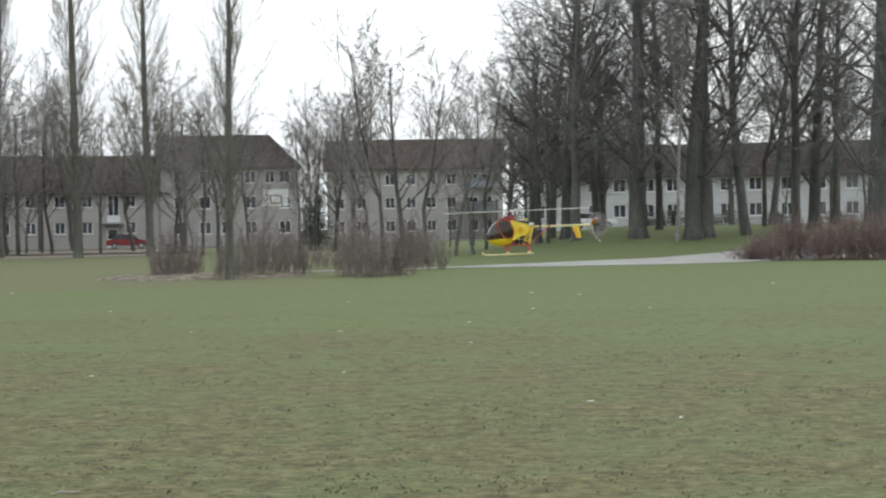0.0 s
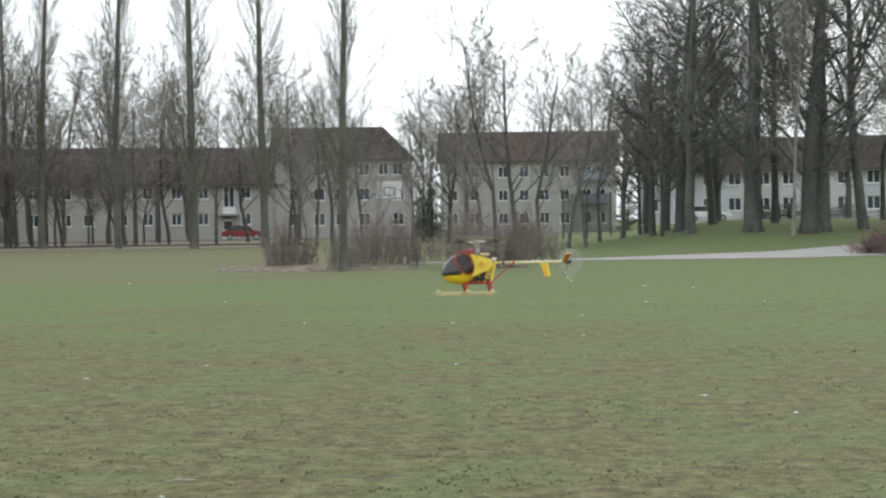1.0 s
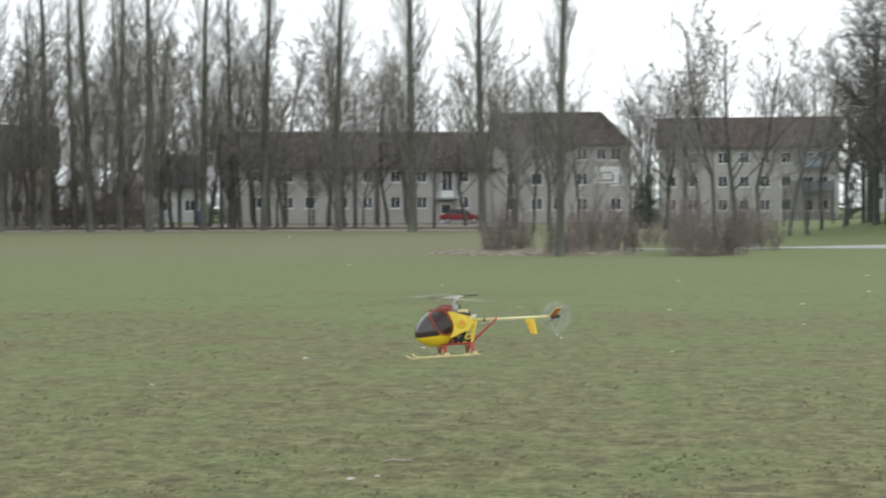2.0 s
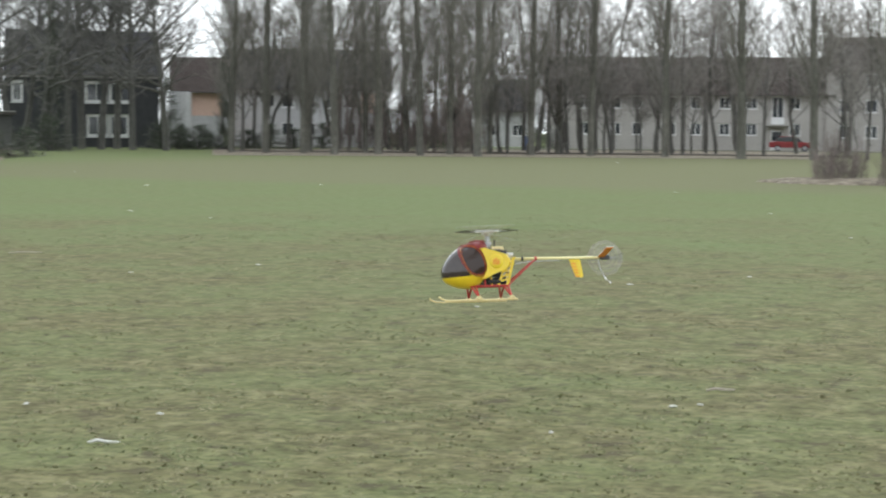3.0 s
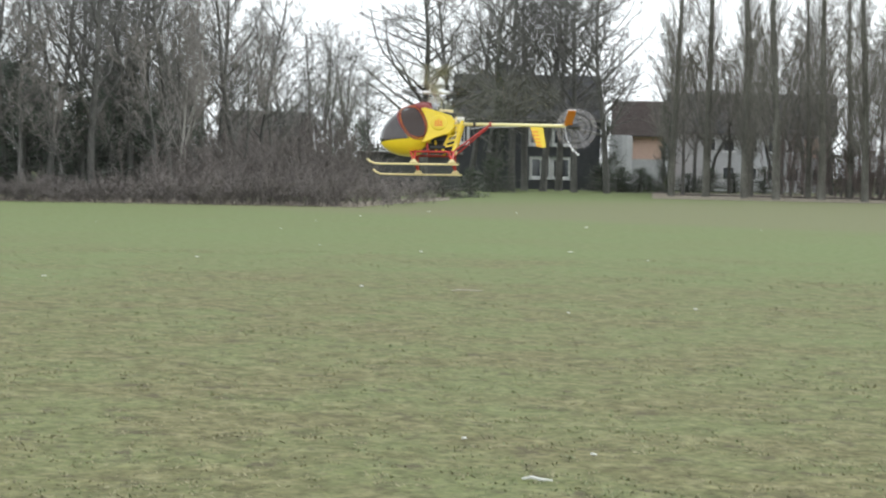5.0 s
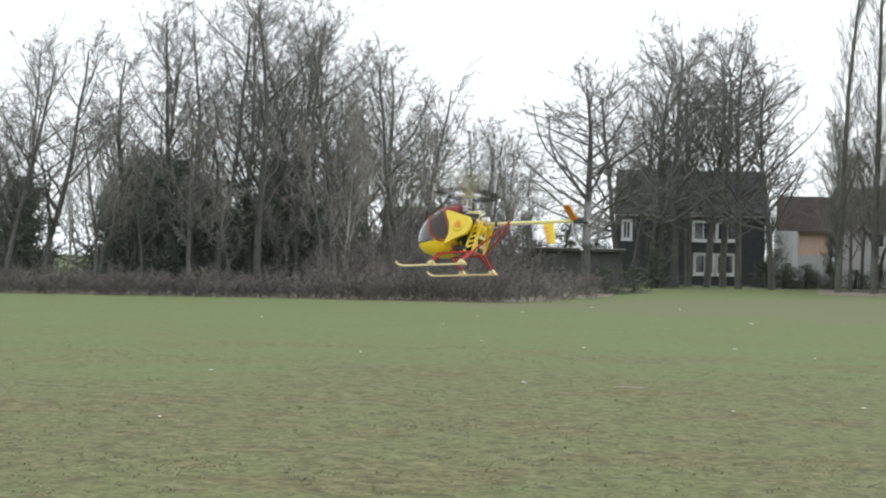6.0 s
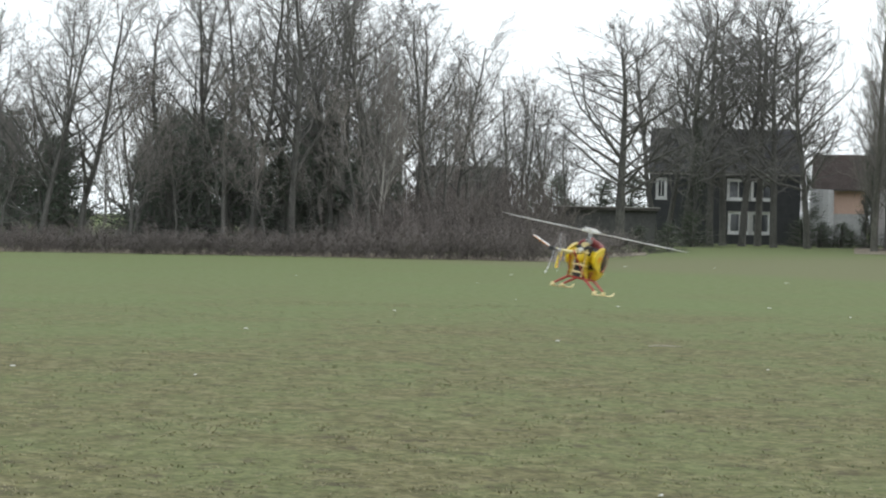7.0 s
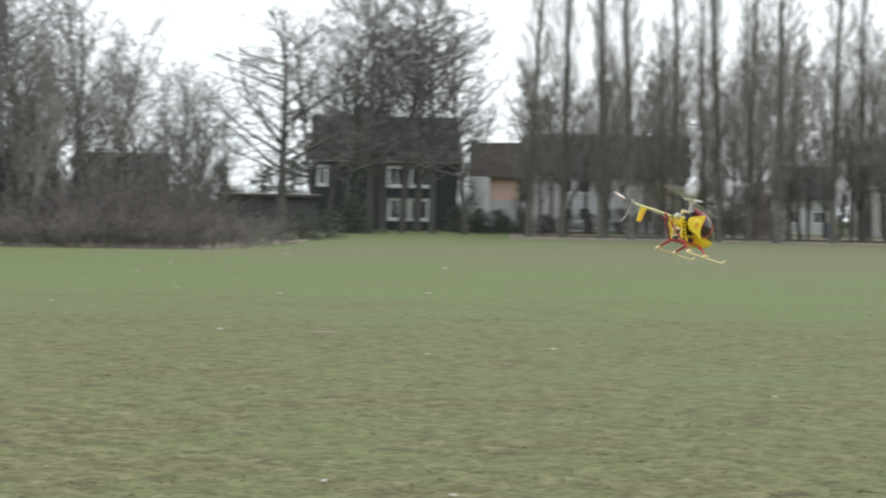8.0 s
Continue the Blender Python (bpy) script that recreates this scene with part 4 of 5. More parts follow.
        bmesh.ops.bevel(bm, geom=[e for e in bm.edges if abs(e.verts[0].co.y - e.verts[1].co.y) < 1e-4], offset=0.005, segments=2, affect="EDGES", profile=0.5)
        part("side_panel", bm, YELLOW, heli)
        # round fuel tank with a small mark
        bm = bmesh.new()
        tube(bm, [(-0.026, side * 0.05, -0.016), (-0.026, side * 0.094, -0.016), (-0.026, side * 0.100, -0.016), (-0.026, side * 0.1025, -0.016)], [0.045, 0.045, 0.041, 0.032], 28)
        tank = part("fuel_tank", bm, YELLOW, heli, flat=False)
        bm = bmesh.new()
        for k in range(3):
            box(bm, (-0.042 + k * 0.013, side * 0.1032 - 0.0015, -0.026), (-0.034 + k * 0.013, side * 0.1032 + 0.0015, -0.006 + 0.008 * (k == 1)))
        box(bm, (-0.045, side * 0.1032 - 0.0015, -0.033), (-0.005, side * 0.1032 + 0.0015, -0.0275))
        part("mark", bm, ORANGE, tank, "small orange mark")
        # perforated frame plate
        bm = bmesh.new()
        prism(bm, [(-0.092, -0.010), (-0.104, -0.010), (-0.052, -0.152), (-0.038, -0.152)], 0.005, side * 0.05)
        prism(bm, [(-0.134, 0.006), (-0.148, 0.006), (-0.106, -0.152), (-0.090, -0.152)], 0.005, side * 0.05)
        for z in (-0.018, -0.045, -0.072, -0.098, -0.124):
            x = -0.096 - 0.36 * (z + 0.018)
            prism(bm, [(x, z), (x - 0.042, z + 0.012), (x - 0.040, z + 0.002), (x + 0.003, z - 0.011)], 0.005, side * 0.0501)
        part("frame_plate", bm, YELLOW, heli, "perforated yellow frame plate")
        # landing gear
        y = side * 0.14
        bm = bmesh.new()
        tube(bm, [(0.322, y, -0.212), (0.308, y, -0.224), (0.285, y, -0.234), (0.25, y, -0.236), (-0.133, y, -0.236)], 0.0052, 8)
        skid = part("skid", bm, CREAM, heli, "cream skid tube")
        for x in (0.09, -0.10):
            bm = bmesh.new()
            prism(bm, [(x - 0.022, -0.230), (x + 0.022, -0.230), (x + 0.006, -0.212), (x - 0.006, -0.212)], 0.02, y)
            part("shoe", bm, CREAM, skid)
            for dx in (0.0, 0.026):
                bm = bmesh.new()
                tube(bm, [(x, y, -0.218), (x + dx, side * 0.055, -0.156)], 0.0058, 8)
                part("leg", bm, RED_TUBE, heli)
        bm = bmesh.new()
        tube(bm, [(0.12, side * 0.055, -0.155), (-0.108, side * 0.055, -0.155)], 0.0055, 8)
        part("rail", bm, RED_TUBE, heli)
        bm = bmesh.new()
        tube(bm, [(-0.105, side * 0.055, -0.150), (-0.278, side * 0.012, -0.004)], 0.0045, 8)
        part("boom_strut", bm, RED_TUBE, heli)
    for x in (0.105, -0.095):
        bm = bmesh.new()
        tube(bm, [(x, -0.055, -0.156), (x, 0.055, -0.156)], 0.0058, 8)
        part("cross_tube", bm, RED_TUBE, heli)
    # red roof ridge
    bm = bmesh.new()
    tube(bm, [(0.125, 0, 0.086), (0.10, 0, 0.092), (0.07, 0, 0.094), (0.03, 0, 0.088), (0.008, 0, 0.072)], [0.004, 0.012, 0.019, 0.022, 0.016], 12)
    part("roof_trim", bm, WINE, heli, "dark red roof trim", flat=False)
    # engine, mechanics, mast
    bm = bmesh.new()
    box(bm, (0.040, -0.028, -0.148), (0.088, 0.028, -0.105), 0.006)
    for k in range(5):
        box(bm, (0.030, -0.034, -0.142 + k * 0.009), (0.095, 0.034, -0.138 + k * 0.009))
    box(bm, (-0.055, -0.030, -0.150), (0.028, 0.030, -0.108), 0.006)
    tube(bm, [(0.02, 0.045, -0.128), (-0.06, 0.045, -0.132)], 0.012, 10)
    part("engine", bm, CARBON, heli)
    for y in (-0.048, 0.048):
        bm = bmesh.new()
        tube(bm, [(0.036, y, -0.098), (0.030, y, -0.150)], 0.0055, 8)
        part("frame_tube", bm, RED_TUBE, heli)
    bm = bmesh.new()
    box(bm, (-0.075, -0.036, -0.10), (0.02, 0.036, 0.055), 0.008)
    box(bm, (-0.10, -0.020, -0.145), (-0.062, 0.020, -0.10), 0.005)
    box(bm, (-0.07, -0.048, -0.02), (-0.04, -0.036, 0.03), 0.003)
    box(bm, (-0.07, 0.036, -0.02), (-0.04, 0.048, 0.03), 0.003)
    part("gearbox", bm, CARBON, heli)
    for x, y, z, m in ((-0.085, 0.03, 0.035, CARBON), (-0.085, -0.03, 0.035, CARBON), (-0.09, 0.0, -0.055, CREAM), (-0.06, 0.028, -0.115, CARBON), (-0.06, -0.028, -0.115, CARBON)):
        bm = bmesh.new()
        box(bm, (x - 0.018, y - 0.010, z - 0.013), (x + 0.018, y + 0.010, z + 0.013), 0.002)
        box(bm, (x - 0.024, y - 0.009, z + 0.004), (x + 0.024, y + 0.009, z + 0.007))
        part("servo", bm, m, heli)
    for x, z, wide in ((-0.104, 0.012, 0.05), (-0.106, -0.072, 0.058), (-0.103, -0.118, 0.05)):
        bm = bmesh.new()
        box(bm, (x - 0.004, -wide, z - 0.006), (x + 0.004, wide, z + 0.006), 0.001)
        part("cross_bar", bm, CREAM, heli)
    for y in (-0.034, 0.034):
        bm = bmesh.new()
        tube(bm, [(-0.108, y, 0.03), (-0.108, y, -0.15)], 0.0045, 8)
        part("upright", bm, CREAM, heli)
    bm = bmesh.new()
    tube(bm, [(-0.02, 0.0, 0.058), (-0.09, 0.0, 0.056)], 0.017, 14)
    part("fan_housing", bm, CREAM, heli, "cream fan housing")
    bm = bmesh.new()
    tube(bm, [(-0.03, 0.045, 0.03), (-0.10, 0.035, 0.02), (-0.11, 0.03, -0.06), (-0.06, 0.03, -0.12), (0.05, 0.03, -0.14)], 0.0035, 8)
    part("fuel_line", bm, METAL, heli)
    for y in (-0.03, 0.03):
        bm = bmesh.new()
        tube(bm, [(-0.005, y, -0.075), (-0.012, y, -0.15)], 0.006, 8)
        part("frame_tube", bm, YELLOW, heli)
    bm = bmesh.new()
    tube(bm, [(-0.07, 0.0, 0.01), (-0.108, 0.0, -0.03), (-0.085, 0.0, -0.06)], [0.02, 0.03, 0.018], 12)
    part("tail_fairing", bm, YELLOW, heli, flat=False)
    bm = bmesh.new()
    tube(bm, [(-0.105, 0.0, 0.024), (-0.147, 0.0, 0.024)], 0.012, 12)
    tube(bm, [(-0.126, 0.0, 0.01), (-0.126, 0.0, 0.035)], 0.009, 10)
    part("exhaust", bm, WHITE_GLOSS, heli, "pale exhaust canister")
    bm = bmesh.new()
    tube(bm, [(0, 0, 0.04), (0, 0, 0.157)], 0.006, 10)
    part("mast", bm, METAL, heli)
    bm = bmesh.new()
    tube(bm, [(0, 0, 0.085), (0, 0, 0.097)], 0.024, 14)
    tube(bm, [(0.02, 0.012, 0.09), (0.012, 0.016, 0.140)], 0.0025, 6)
    tube(bm, [(-0.02, -0.012, 0.09), (-0.012, -0.016, 0.140)], 0.0025, 6)
    box(bm, (-0.012, -0.02, 0.068), (0.022, 0.02, 0.084), 0.003)
    part("swashplate", bm, METAL, heli)
    bm = bmesh.new()
    tube(bm, [(-0.040, 0.0, 0.05), (-0.040, 0.0, 0.110)], 0.004, 8)
    part("guide_pin", bm, CARBON, heli)
    # tail
    bm = bmesh.new()
    tube(bm, [(-0.09, 0, 0.0), (-0.66, 0, -0.004)], 0.0088, 12)
    part("tail_boom", bm, PALE_YELLOW, heli, "pale yellow tail boom", flat=False)
    for x in (-0.20, -0.279):
        bm = bmesh.new()
        tube(bm, [(x - 0.006, 0, -0.001), (x + 0.006, 0, -0.001)], 0.0125, 12)
        part("boom_clamp", bm, CARBON if x > -0.25 else RED_TUBE, heli)
    bm = bmesh.new()
    tube(bm, [(-0.16, 0.01, -0.030), (-0.24, 0.01, -0.018), (-0.42, 0.01, -0.014)], 0.0022, 6)
    part("push_rod", bm, METAL, heli)
    bm = bmesh.new()
    prism(bm, [(-0.478, -0.008), (-0.545, -0.008), (-0.562, -0.112), (-0.548, -0.118), (-0.516, -0.112)], 0.006, 0.0)
    fin = part("ventral_fin", bm, YELLOW, heli)
    for side in (1, -1):
        for k in range(5):
            bm = bmesh.new()
            z = -0.03 - 0.018 * k
            prism(bm, [(-0.486 - 0.0062 * k, z), (-0.520 - 0.005 * k, z - 0.004), (-0.520 - 0.005 * k, z - 0.011), (-0.489 - 0.0062 * k, z - 0.008)], 0.001, side * 0.0037)
            part("stripe", bm, ORANGE, fin, "orange stripe")
    # slanted stabiliser: white above, orange below
    for nm, m, off in (("stabiliser_top", WHITE_GLOSS, 0.0), ("stabiliser_underside", ORANGE, -0.004)):
        bm = bmesh.new()
        c, s = math.cos(radians(STAB_RISE)), math.sin(radians(STAB_RISE))
        corners = [(-0.648, 0.005), (-0.688, 0.005), (-0.710, STAB_LONG), (-0.670, STAB_LONG)]
        a = [bm.verts.new((x, q * c - off * s * 0 - s * (-off), q * s + off * c)) for x, q in corners]
        b = [bm.verts.new((x, q * c - s * (-off) + s * 0.0035, q * s + off * c - 0.0035 * c)) for x, q in corners]
        bm.faces.new(a), bm.faces.new(b[::-1])
        for i in range(4):
            bm.faces.new((a[i], b[i], b[(i + 1) % 4], a[(i + 1) % 4]))
        part(nm, bm, m, heli)
    bm = bmesh.new()
    box(bm, (-0.722, -0.016, -0.016), (-0.668, 0.013, 0.010), 0.004)
    tube(bm, [(-0.712, 0.0, -0.004), (-0.712, -0.050, -0.004)], 0.006, 8)
    part("tail_gearbox", bm, CARBON, heli)
    bm = bmesh.new()
    tube(bm, [(-0.655, 0, -0.012), (-0.665, 0, -0.07), (-0.695, 0, -0.125), (-0.722, 0, -0.150)], 0.0022, 6)
    guard = part("tail_guard", bm, METAL, heli)
    for z0, z1, x0, x1 in ((-0.118, -0.13, -0.691, -0.698), (-0.146, -0.152, -0.717, -0.727)):
        bm = bmesh.new()
        tube(bm, [(x0, 0, z0), (x1, 0, z1)], 0.0048, 8)
        part("bead", bm, WHITE_GLOSS, guard)
    # rotors turn on their thing
    rotor = new("rotor_head")
    rotor.parent = heli
    bm = bmesh.new()
    box(bm, (-0.065, -0.016, -0.008), (0.065, 0.016, 0.008), 0.003)
    tube(bm, [(0, 0, -0.016), (0, 0, 0.018)], 0.012, 10)
    part("hub", bm, WHITE_GLOSS, rotor)
    bm = bmesh.new()
    box(bm, (-0.013, -0.066, 0.008), (0.013, 0.066, 0.022), 0.004)
    part("flybar_cage", bm, WHITE_GLOSS, rotor)
    for s in (1, -1):
        bm = bmesh.new()
        box(bm, (min(s * 0.05, s * 0.65), -0.026 * 1 + s * 0.004, -0.003), (max(s * 0.05, s * 0.65), 0.026 + s * 0.004, 0.003), 0.0025)
        part("blade", bm, WHITE_GLOSS, rotor, "white main rotor blade")
        bm = bmesh.new()
        tube(bm, [(0, 0, 0.016), (0, s * 0.12, 0.016)], 0.0018, 6)
        part("flybar", bm, METAL, rotor)
        bm = bmesh.new()
        box(bm, (-0.016, min(s * 0.115, s * 0.18), 0.0135), (0.016, max(s * 0.115, s * 0.18), 0.0185), 0.002)
        part("paddle", bm, CARBON, rotor)
    for nm, a, b, z, m, lab in (("swept_paddle_ring", 0.085, 0.165, 0.016, DARK_VEIL, "faint dark veil of the whirling paddles"), ("swept_blade_ring", 0.17, 0.64, 0.0, PALE_VEIL, "faint pale veil of the whirling blades")):
        bm = bmesh.new()
        ring = [[bm.verts.new((q * math.cos(k * math.pi / 24), q * math.sin(k * math.pi / 24), z + y)) for k in range(48)] for q, y in ((a, -0.001), (b, -0.001), (b, 0.001), (a, 0.001))]
        for i in range(4):
            for k in range(48):
                bm.faces.new((ring[i][k], ring[i][(k + 1) % 48], ring[(i + 1) % 4][(k + 1) % 48], ring[(i + 1) % 4][k]))
        part(nm, bm, m, rotor, lab)
    tail = new("tail_rotor")
    tail.parent = heli
    bm = bmesh.new()
    tube(bm, [(0, -0.008, 0), (0, 0.008, 0)], 0.010, 10)
    part("hub", bm, METAL, tail)
    for s in (1, -1):
        bm = bmesh.new()
        box(bm, (-0.006, -0.0015, min(s * 0.008, s * 0.112)), (0.006, 0.0015, max(s * 0.008, s * 0.112)), 0.001)
        part("blade", bm, GREY_BLADE, tail, "grey tail rotor blade")
    for a, b in ((0.020, 0.045), (0.052, 0.072), (0.080, 0.104)):
        bm = bmesh.new()
        ring = [[bm.verts.new((q * math.cos(k * math.pi / 18), y, q * math.sin(k * math.pi / 18))) for k in range(36)] for q, y in ((a, -0.001), (b, -0.001), (b, 0.001), (a, 0.001))]
        for i in range(4):
            for k in range(36):
                bm.faces.new((ring[i][k], ring[i][(k + 1) % 36], ring[(i + 1) % 4][(k + 1) % 36], ring[(i + 1) % 4][k]))
        part("swept_ring", bm, VEIL, tail, "faint grey veil of the whirling tail blades")
    return heli, rotor, tail


STAB_RISE, STAB_LONG = 22, 0.138


def build_plants():
    rng = random.Random(11)
    # row of lombardy poplars along the far side of the meadow
    for i, (az, r, h) in enumerate(((-27.9, 128, 23), (-26.8, 127, 24), (-25.6, 126, 22), (-24.6, 121, 24), (-23.2, 125, 23), (-21.85, 119, 25), (-20.9, 126, 22), (-20.0, 118, 24),
                                    (-18.3, 126, 24), (-17.4, 135, 22), (-16.37, 125, 25), (-14.0, 123, 25), (-11.6, 118, 26), (-9.35, 117, 25), (-6.86, 58.6, 13.6))):
        tree("poplar", i % 2, az, r, h, turn=rng.uniform(0, 360), wide=rng.uniform(0.9, 1.15), lean=(rng.uniform(-1, 1), rng.uniform(-1, 1)))
    for i in range(16):
        tree("birch", i % 3, -20.6 + i * 0.5 + rng.uniform(-0.2, 0.2), rng.uniform(130, 150), rng.uniform(6, 8.5), turn=rng.uniform(0, 360), wide=rng.uniform(1.3, 1.7))
    # younger trees behind the poplars
    for i in range(22):
        az = -27.5 + i * 0.93 + rng.uniform(-0.3, 0.3)
        tree("birch", i % 3, az, rng.uniform(133, 165), rng.uniform(9, 13.5) + (1.5 if -25 < az < -19 else 0), turn=rng.uniform(0, 360), wide=rng.uniform(1.1, 1.6))
    for i in range(5):
        az = -25.2 + i * 1.4 + rng.uniform(-0.3, 0.3)
        tree("poplar", i % 2, az, rng.uniform(129, 140), rng.uniform(15, 20), turn=rng.uniform(0, 360), wide=1.3)
    for i in range(11):
        tree("birch", i % 3, -21.5 + i * 1.0 + rng.uniform(-0.3, 0.3), rng.uniform(140, 166), rng.uniform(13, 16.5), turn=rng.uniform(0, 360), wide=rng.uniform(0.9, 1.2))
    for i, az in enumerate((-24.2, -23.3, -22.6, -22.0, -21.3, -20.7, -20.2)):
        shrub("grey", i % 3, az, rng.uniform(130, 139), rng.uniform(3.5, 6.0), rng.uniform(2.2, 3.0), turn=rng.uniform(0, 360))
    # wood on the other side
    for i, (az, r, h) in enumerate(((-55.8, 84, 9.5), (-55.0, 92, 12), (-54.3, 82, 11), (-53.6, 90, 12), (-53.1, 84, 11.5), (-50.8, 95, 9.5), (-50.4, 88, 11.5), (-49.7, 96, 13),
                                    (-49.0, 86, 13), (-48.4, 92, 13.5), (-47.7, 84, 13), (-47.0, 90, 15), (-46.4, 82, 13.5), (-45.8, 94, 14.5), (-45.2, 86, 13), (-44.6, 92, 13.5),
                                    (-43.9, 84, 12), (-43.2, 90, 13), (-42.5, 96, 12.5), (-41.8, 88, 11.5), (-41.1, 94, 11), (-45.5, 100, 12), (-44.2, 102, 12), (-43.1, 104, 11.5), (-42.0, 103, 11), (-40.6, 106, 10.5), (-39.9, 120, 10.5), (-39.1, 124, 11), (-38.6, 130, 10.5))):
        tree("ash", i % 3, az, r, h, turn=rng.uniform(0, 360), wide=rng.uniform(0.95, 1.3), lean=(rng.uniform(-2, 2), rng.uniform(-2, 2)))
    for az, r, h in ((-52.1, 170, 8), (-51.6, 165, 9), (-56.5, 110, 10), (-57.5, 100, 11)):
        tree("ash", 1, az, r, h, turn=rng.uniform(0, 360), wide=1.2)
    for az, r in ((-43.75, 80), (-43.55, 81)):
        tree("birch", 1, az, r, 8.5, wide=0.7, turn=rng.uniform(0, 360), bark=BARK_PALE)
    # broad trees in front of the slate house
    for i, (az, r, h, w) in enumerate(((-35.9, 118, 13.5, 1.3), (-34.7, 146, 16, 0.9), (-31.5, 148, 18.5, 0.9), (-33.9, 138, 17, 0.9), (-33.0, 140, 18.5, 0.85), (-32.0, 142, 18.8, 0.85), (-31.0, 139, 18, 0.85), (-29.95, 137, 16.0, 0.85), (-27.95, 150, 13, 0.55))):
        tree("lime", i % 2, az, r, h, turn=rng.uniform(0, 360), wide=w)
    # giants on the rise
    for i, (az, r, h, w) in enumerate(((4.0, 112, 22, 0.72), (6.28, 104, 24, 0.85), (8.0, 102, 25, 0.78), (8.45, 104, 24, 0.7), (13.7, 98, 25, 0.9), (15.2, 104, 24, 0.9), (3.5, 120, 13, 0.95), (5.1, 126, 15, 0.9), (11.8, 112, 20, 0.8))):
        tree("giant", i % 2, az, r, h, turn=rng.uniform(0, 360), wide=w)
    for i, (az, r, h, w) in enumerate(((6.95, 116, 21, 0.62), (9.7, 106, 21, 0.78), (11.25, 108, 22, 0.72), (10.5, 124, 19, 0.7), (12.5, 122, 20, 0.72), (5.0, 118, 19, 0.8), (2.9, 124, 14, 0.9))):
        tree("lime", i % 2, az, r, h, turn=rng.uniform(0, 360), wide=w)
    for i, (az, r, h, w) in enumerate(((6.6, 160, 1.5, 7), (7.4, 161, 1.7, 8), (8.3, 160, 1.4, 8), (9.2, 162, 1.6, 7), (10.6, 160, 1.3, 7), (12.4, 161, 1.4, 7))):
        leaf_mass(2, az, r, h, w, turn=rng.uniform(0, 360), mat=IVY, label="low dark ivy-covered evergreen bush")
    tree("birch", 2, 7.48, 100, 17, wide=0.5, turn=40, bark=BARK_PALE)
    # slender trees between
    for az, r, h, w in ((-1.2, 77, 9.0, 1.25), (-0.5, 79, 8.3, 1.2), (-1.9, 76, 9.6, 0.9), (0.4, 100, 9.5, 1.1), (1.0, 104, 8.5, 1.2), (-4.6, 120, 8.5, 1.2), (-2.4, 118, 9.5, 1.2), (-8.0, 64, 4.4, 0.5), (-5.9, 64, 3.8, 0.6), (-2.7, 68, 4.5, 0.7), (3.4, 108, 9.0, 1.2), (1.4, 118, 11.5, 1.0), (-3.5, 128, 10.5, 1.3), (-4.1, 132, 9.5, 1.2), (-2.9, 125, 9.8, 1.2), (-12.7, 150, 16, 0.7), (-4.5, 63.5, 3.6, 0.6), (-9.3, 128, 12.5, 1.1), (-8.3, 140, 13, 1.1), (-7.2, 132, 11, 1.2), (-7.7, 122, 9, 1.1), (-6.2, 146, 10.5, 1.1), (2.1, 122, 10, 1.2)):
        tree("birch", int(r) % 3, az, r, h, wide=w, turn=rng.uniform(0, 360))
    for az, r, h, w in ((2.2, 128, 9.0, 0.8), (2.7, 125, 9.5, 0.8), (5.2, 132, 10, 0.8), (4.3, 106, 17, 1.0), (3.1, 112, 12, 1.0), (-4.25, 140, 11.6, 0.62), (-3.4, 143, 11.0, 0.6)):
        tree("lime", 0, az, r, h, turn=rng.uniform(0, 360), wide=w)
    # young growth at the park's right edge and in the wood
    for i in range(12):
        tree("birch", i % 3, 2.9 + i * 1.05, rng.uniform(118, 150), rng.uniform(10, 15), turn=rng.uniform(0, 360), wide=rng.uniform(0.9, 1.3))
    for i in range(12):
        tree("birch", i % 3, -57 + i * 1.4 + (1.3 if i == 3 else 0), rng.uniform(79, 86), rng.uniform(5, 8), turn=rng.uniform(0, 360), wide=rng.uniform(0.9, 1.3))
    for i in range(8):
        tree("birch", i % 3, -27.3 + i * 0.66 + rng.uniform(-0.2, 0.2), rng.uniform(140, 162), rng.uniform(9, 13), turn=rng.uniform(0, 360), wide=rng.uniform(1.1, 1.5))
    for az, r, h, w in ((-29.6, 146, 2.0, 6), (-28.9, 147, 2.4, 6), (-26.7, 156, 2.6, 6), (-25.9, 158, 2.2, 6), (-25.0, 157, 2.8, 5), (-38.9, 134, 4.2, 6), (-38.2, 137, 3.8, 5)):
        leaf_mass(2, az, r, h, w, turn=rng.uniform(0, 360), mat=IVY, label="low dark ivy-covered evergreen bush")
    # dark evergreens in the wood
    for i, (az, r, h, w) in enumerate(((-55.2, 88, 7.0, 7), (-54.2, 86, 6.5, 7), (-53.6, 88, 6.0, 5), (-50.9, 90, 6.0, 5), (-50.3, 87, 7.5, 7), (-49.4, 90, 7.0, 7), (-48.5, 86, 7.5, 8), (-47.6, 91, 7.0, 8),
                                       (-46.7, 87, 6.6, 8), (-45.8, 90, 6.2, 8), (-44.9, 87, 5.8, 7), (-46.2, 93, 9.0, 6), (-45.3, 94, 9.4, 6), (-44.4, 93, 8.8, 6), (-43.6, 95, 7.4, 5), (-37.6, 150, 7.0, 9), (-36.6, 152, 6.6, 9), (-35.6, 150, 7.0, 8))):
        leaf_mass(i % 2, az, r, h, w, turn=rng.uniform(0, 360))
    for i in range(19):
        leaf_mass(i % 2, -57.5 + i * 0.76 + (1.9 if -53.2 < -57.5 + i * 0.76 < -51.3 else 0), rng.uniform(93, 106), rng.uniform(5.5, 9.5), rng.uniform(6.5, 9), turn=rng.uniform(0, 360))
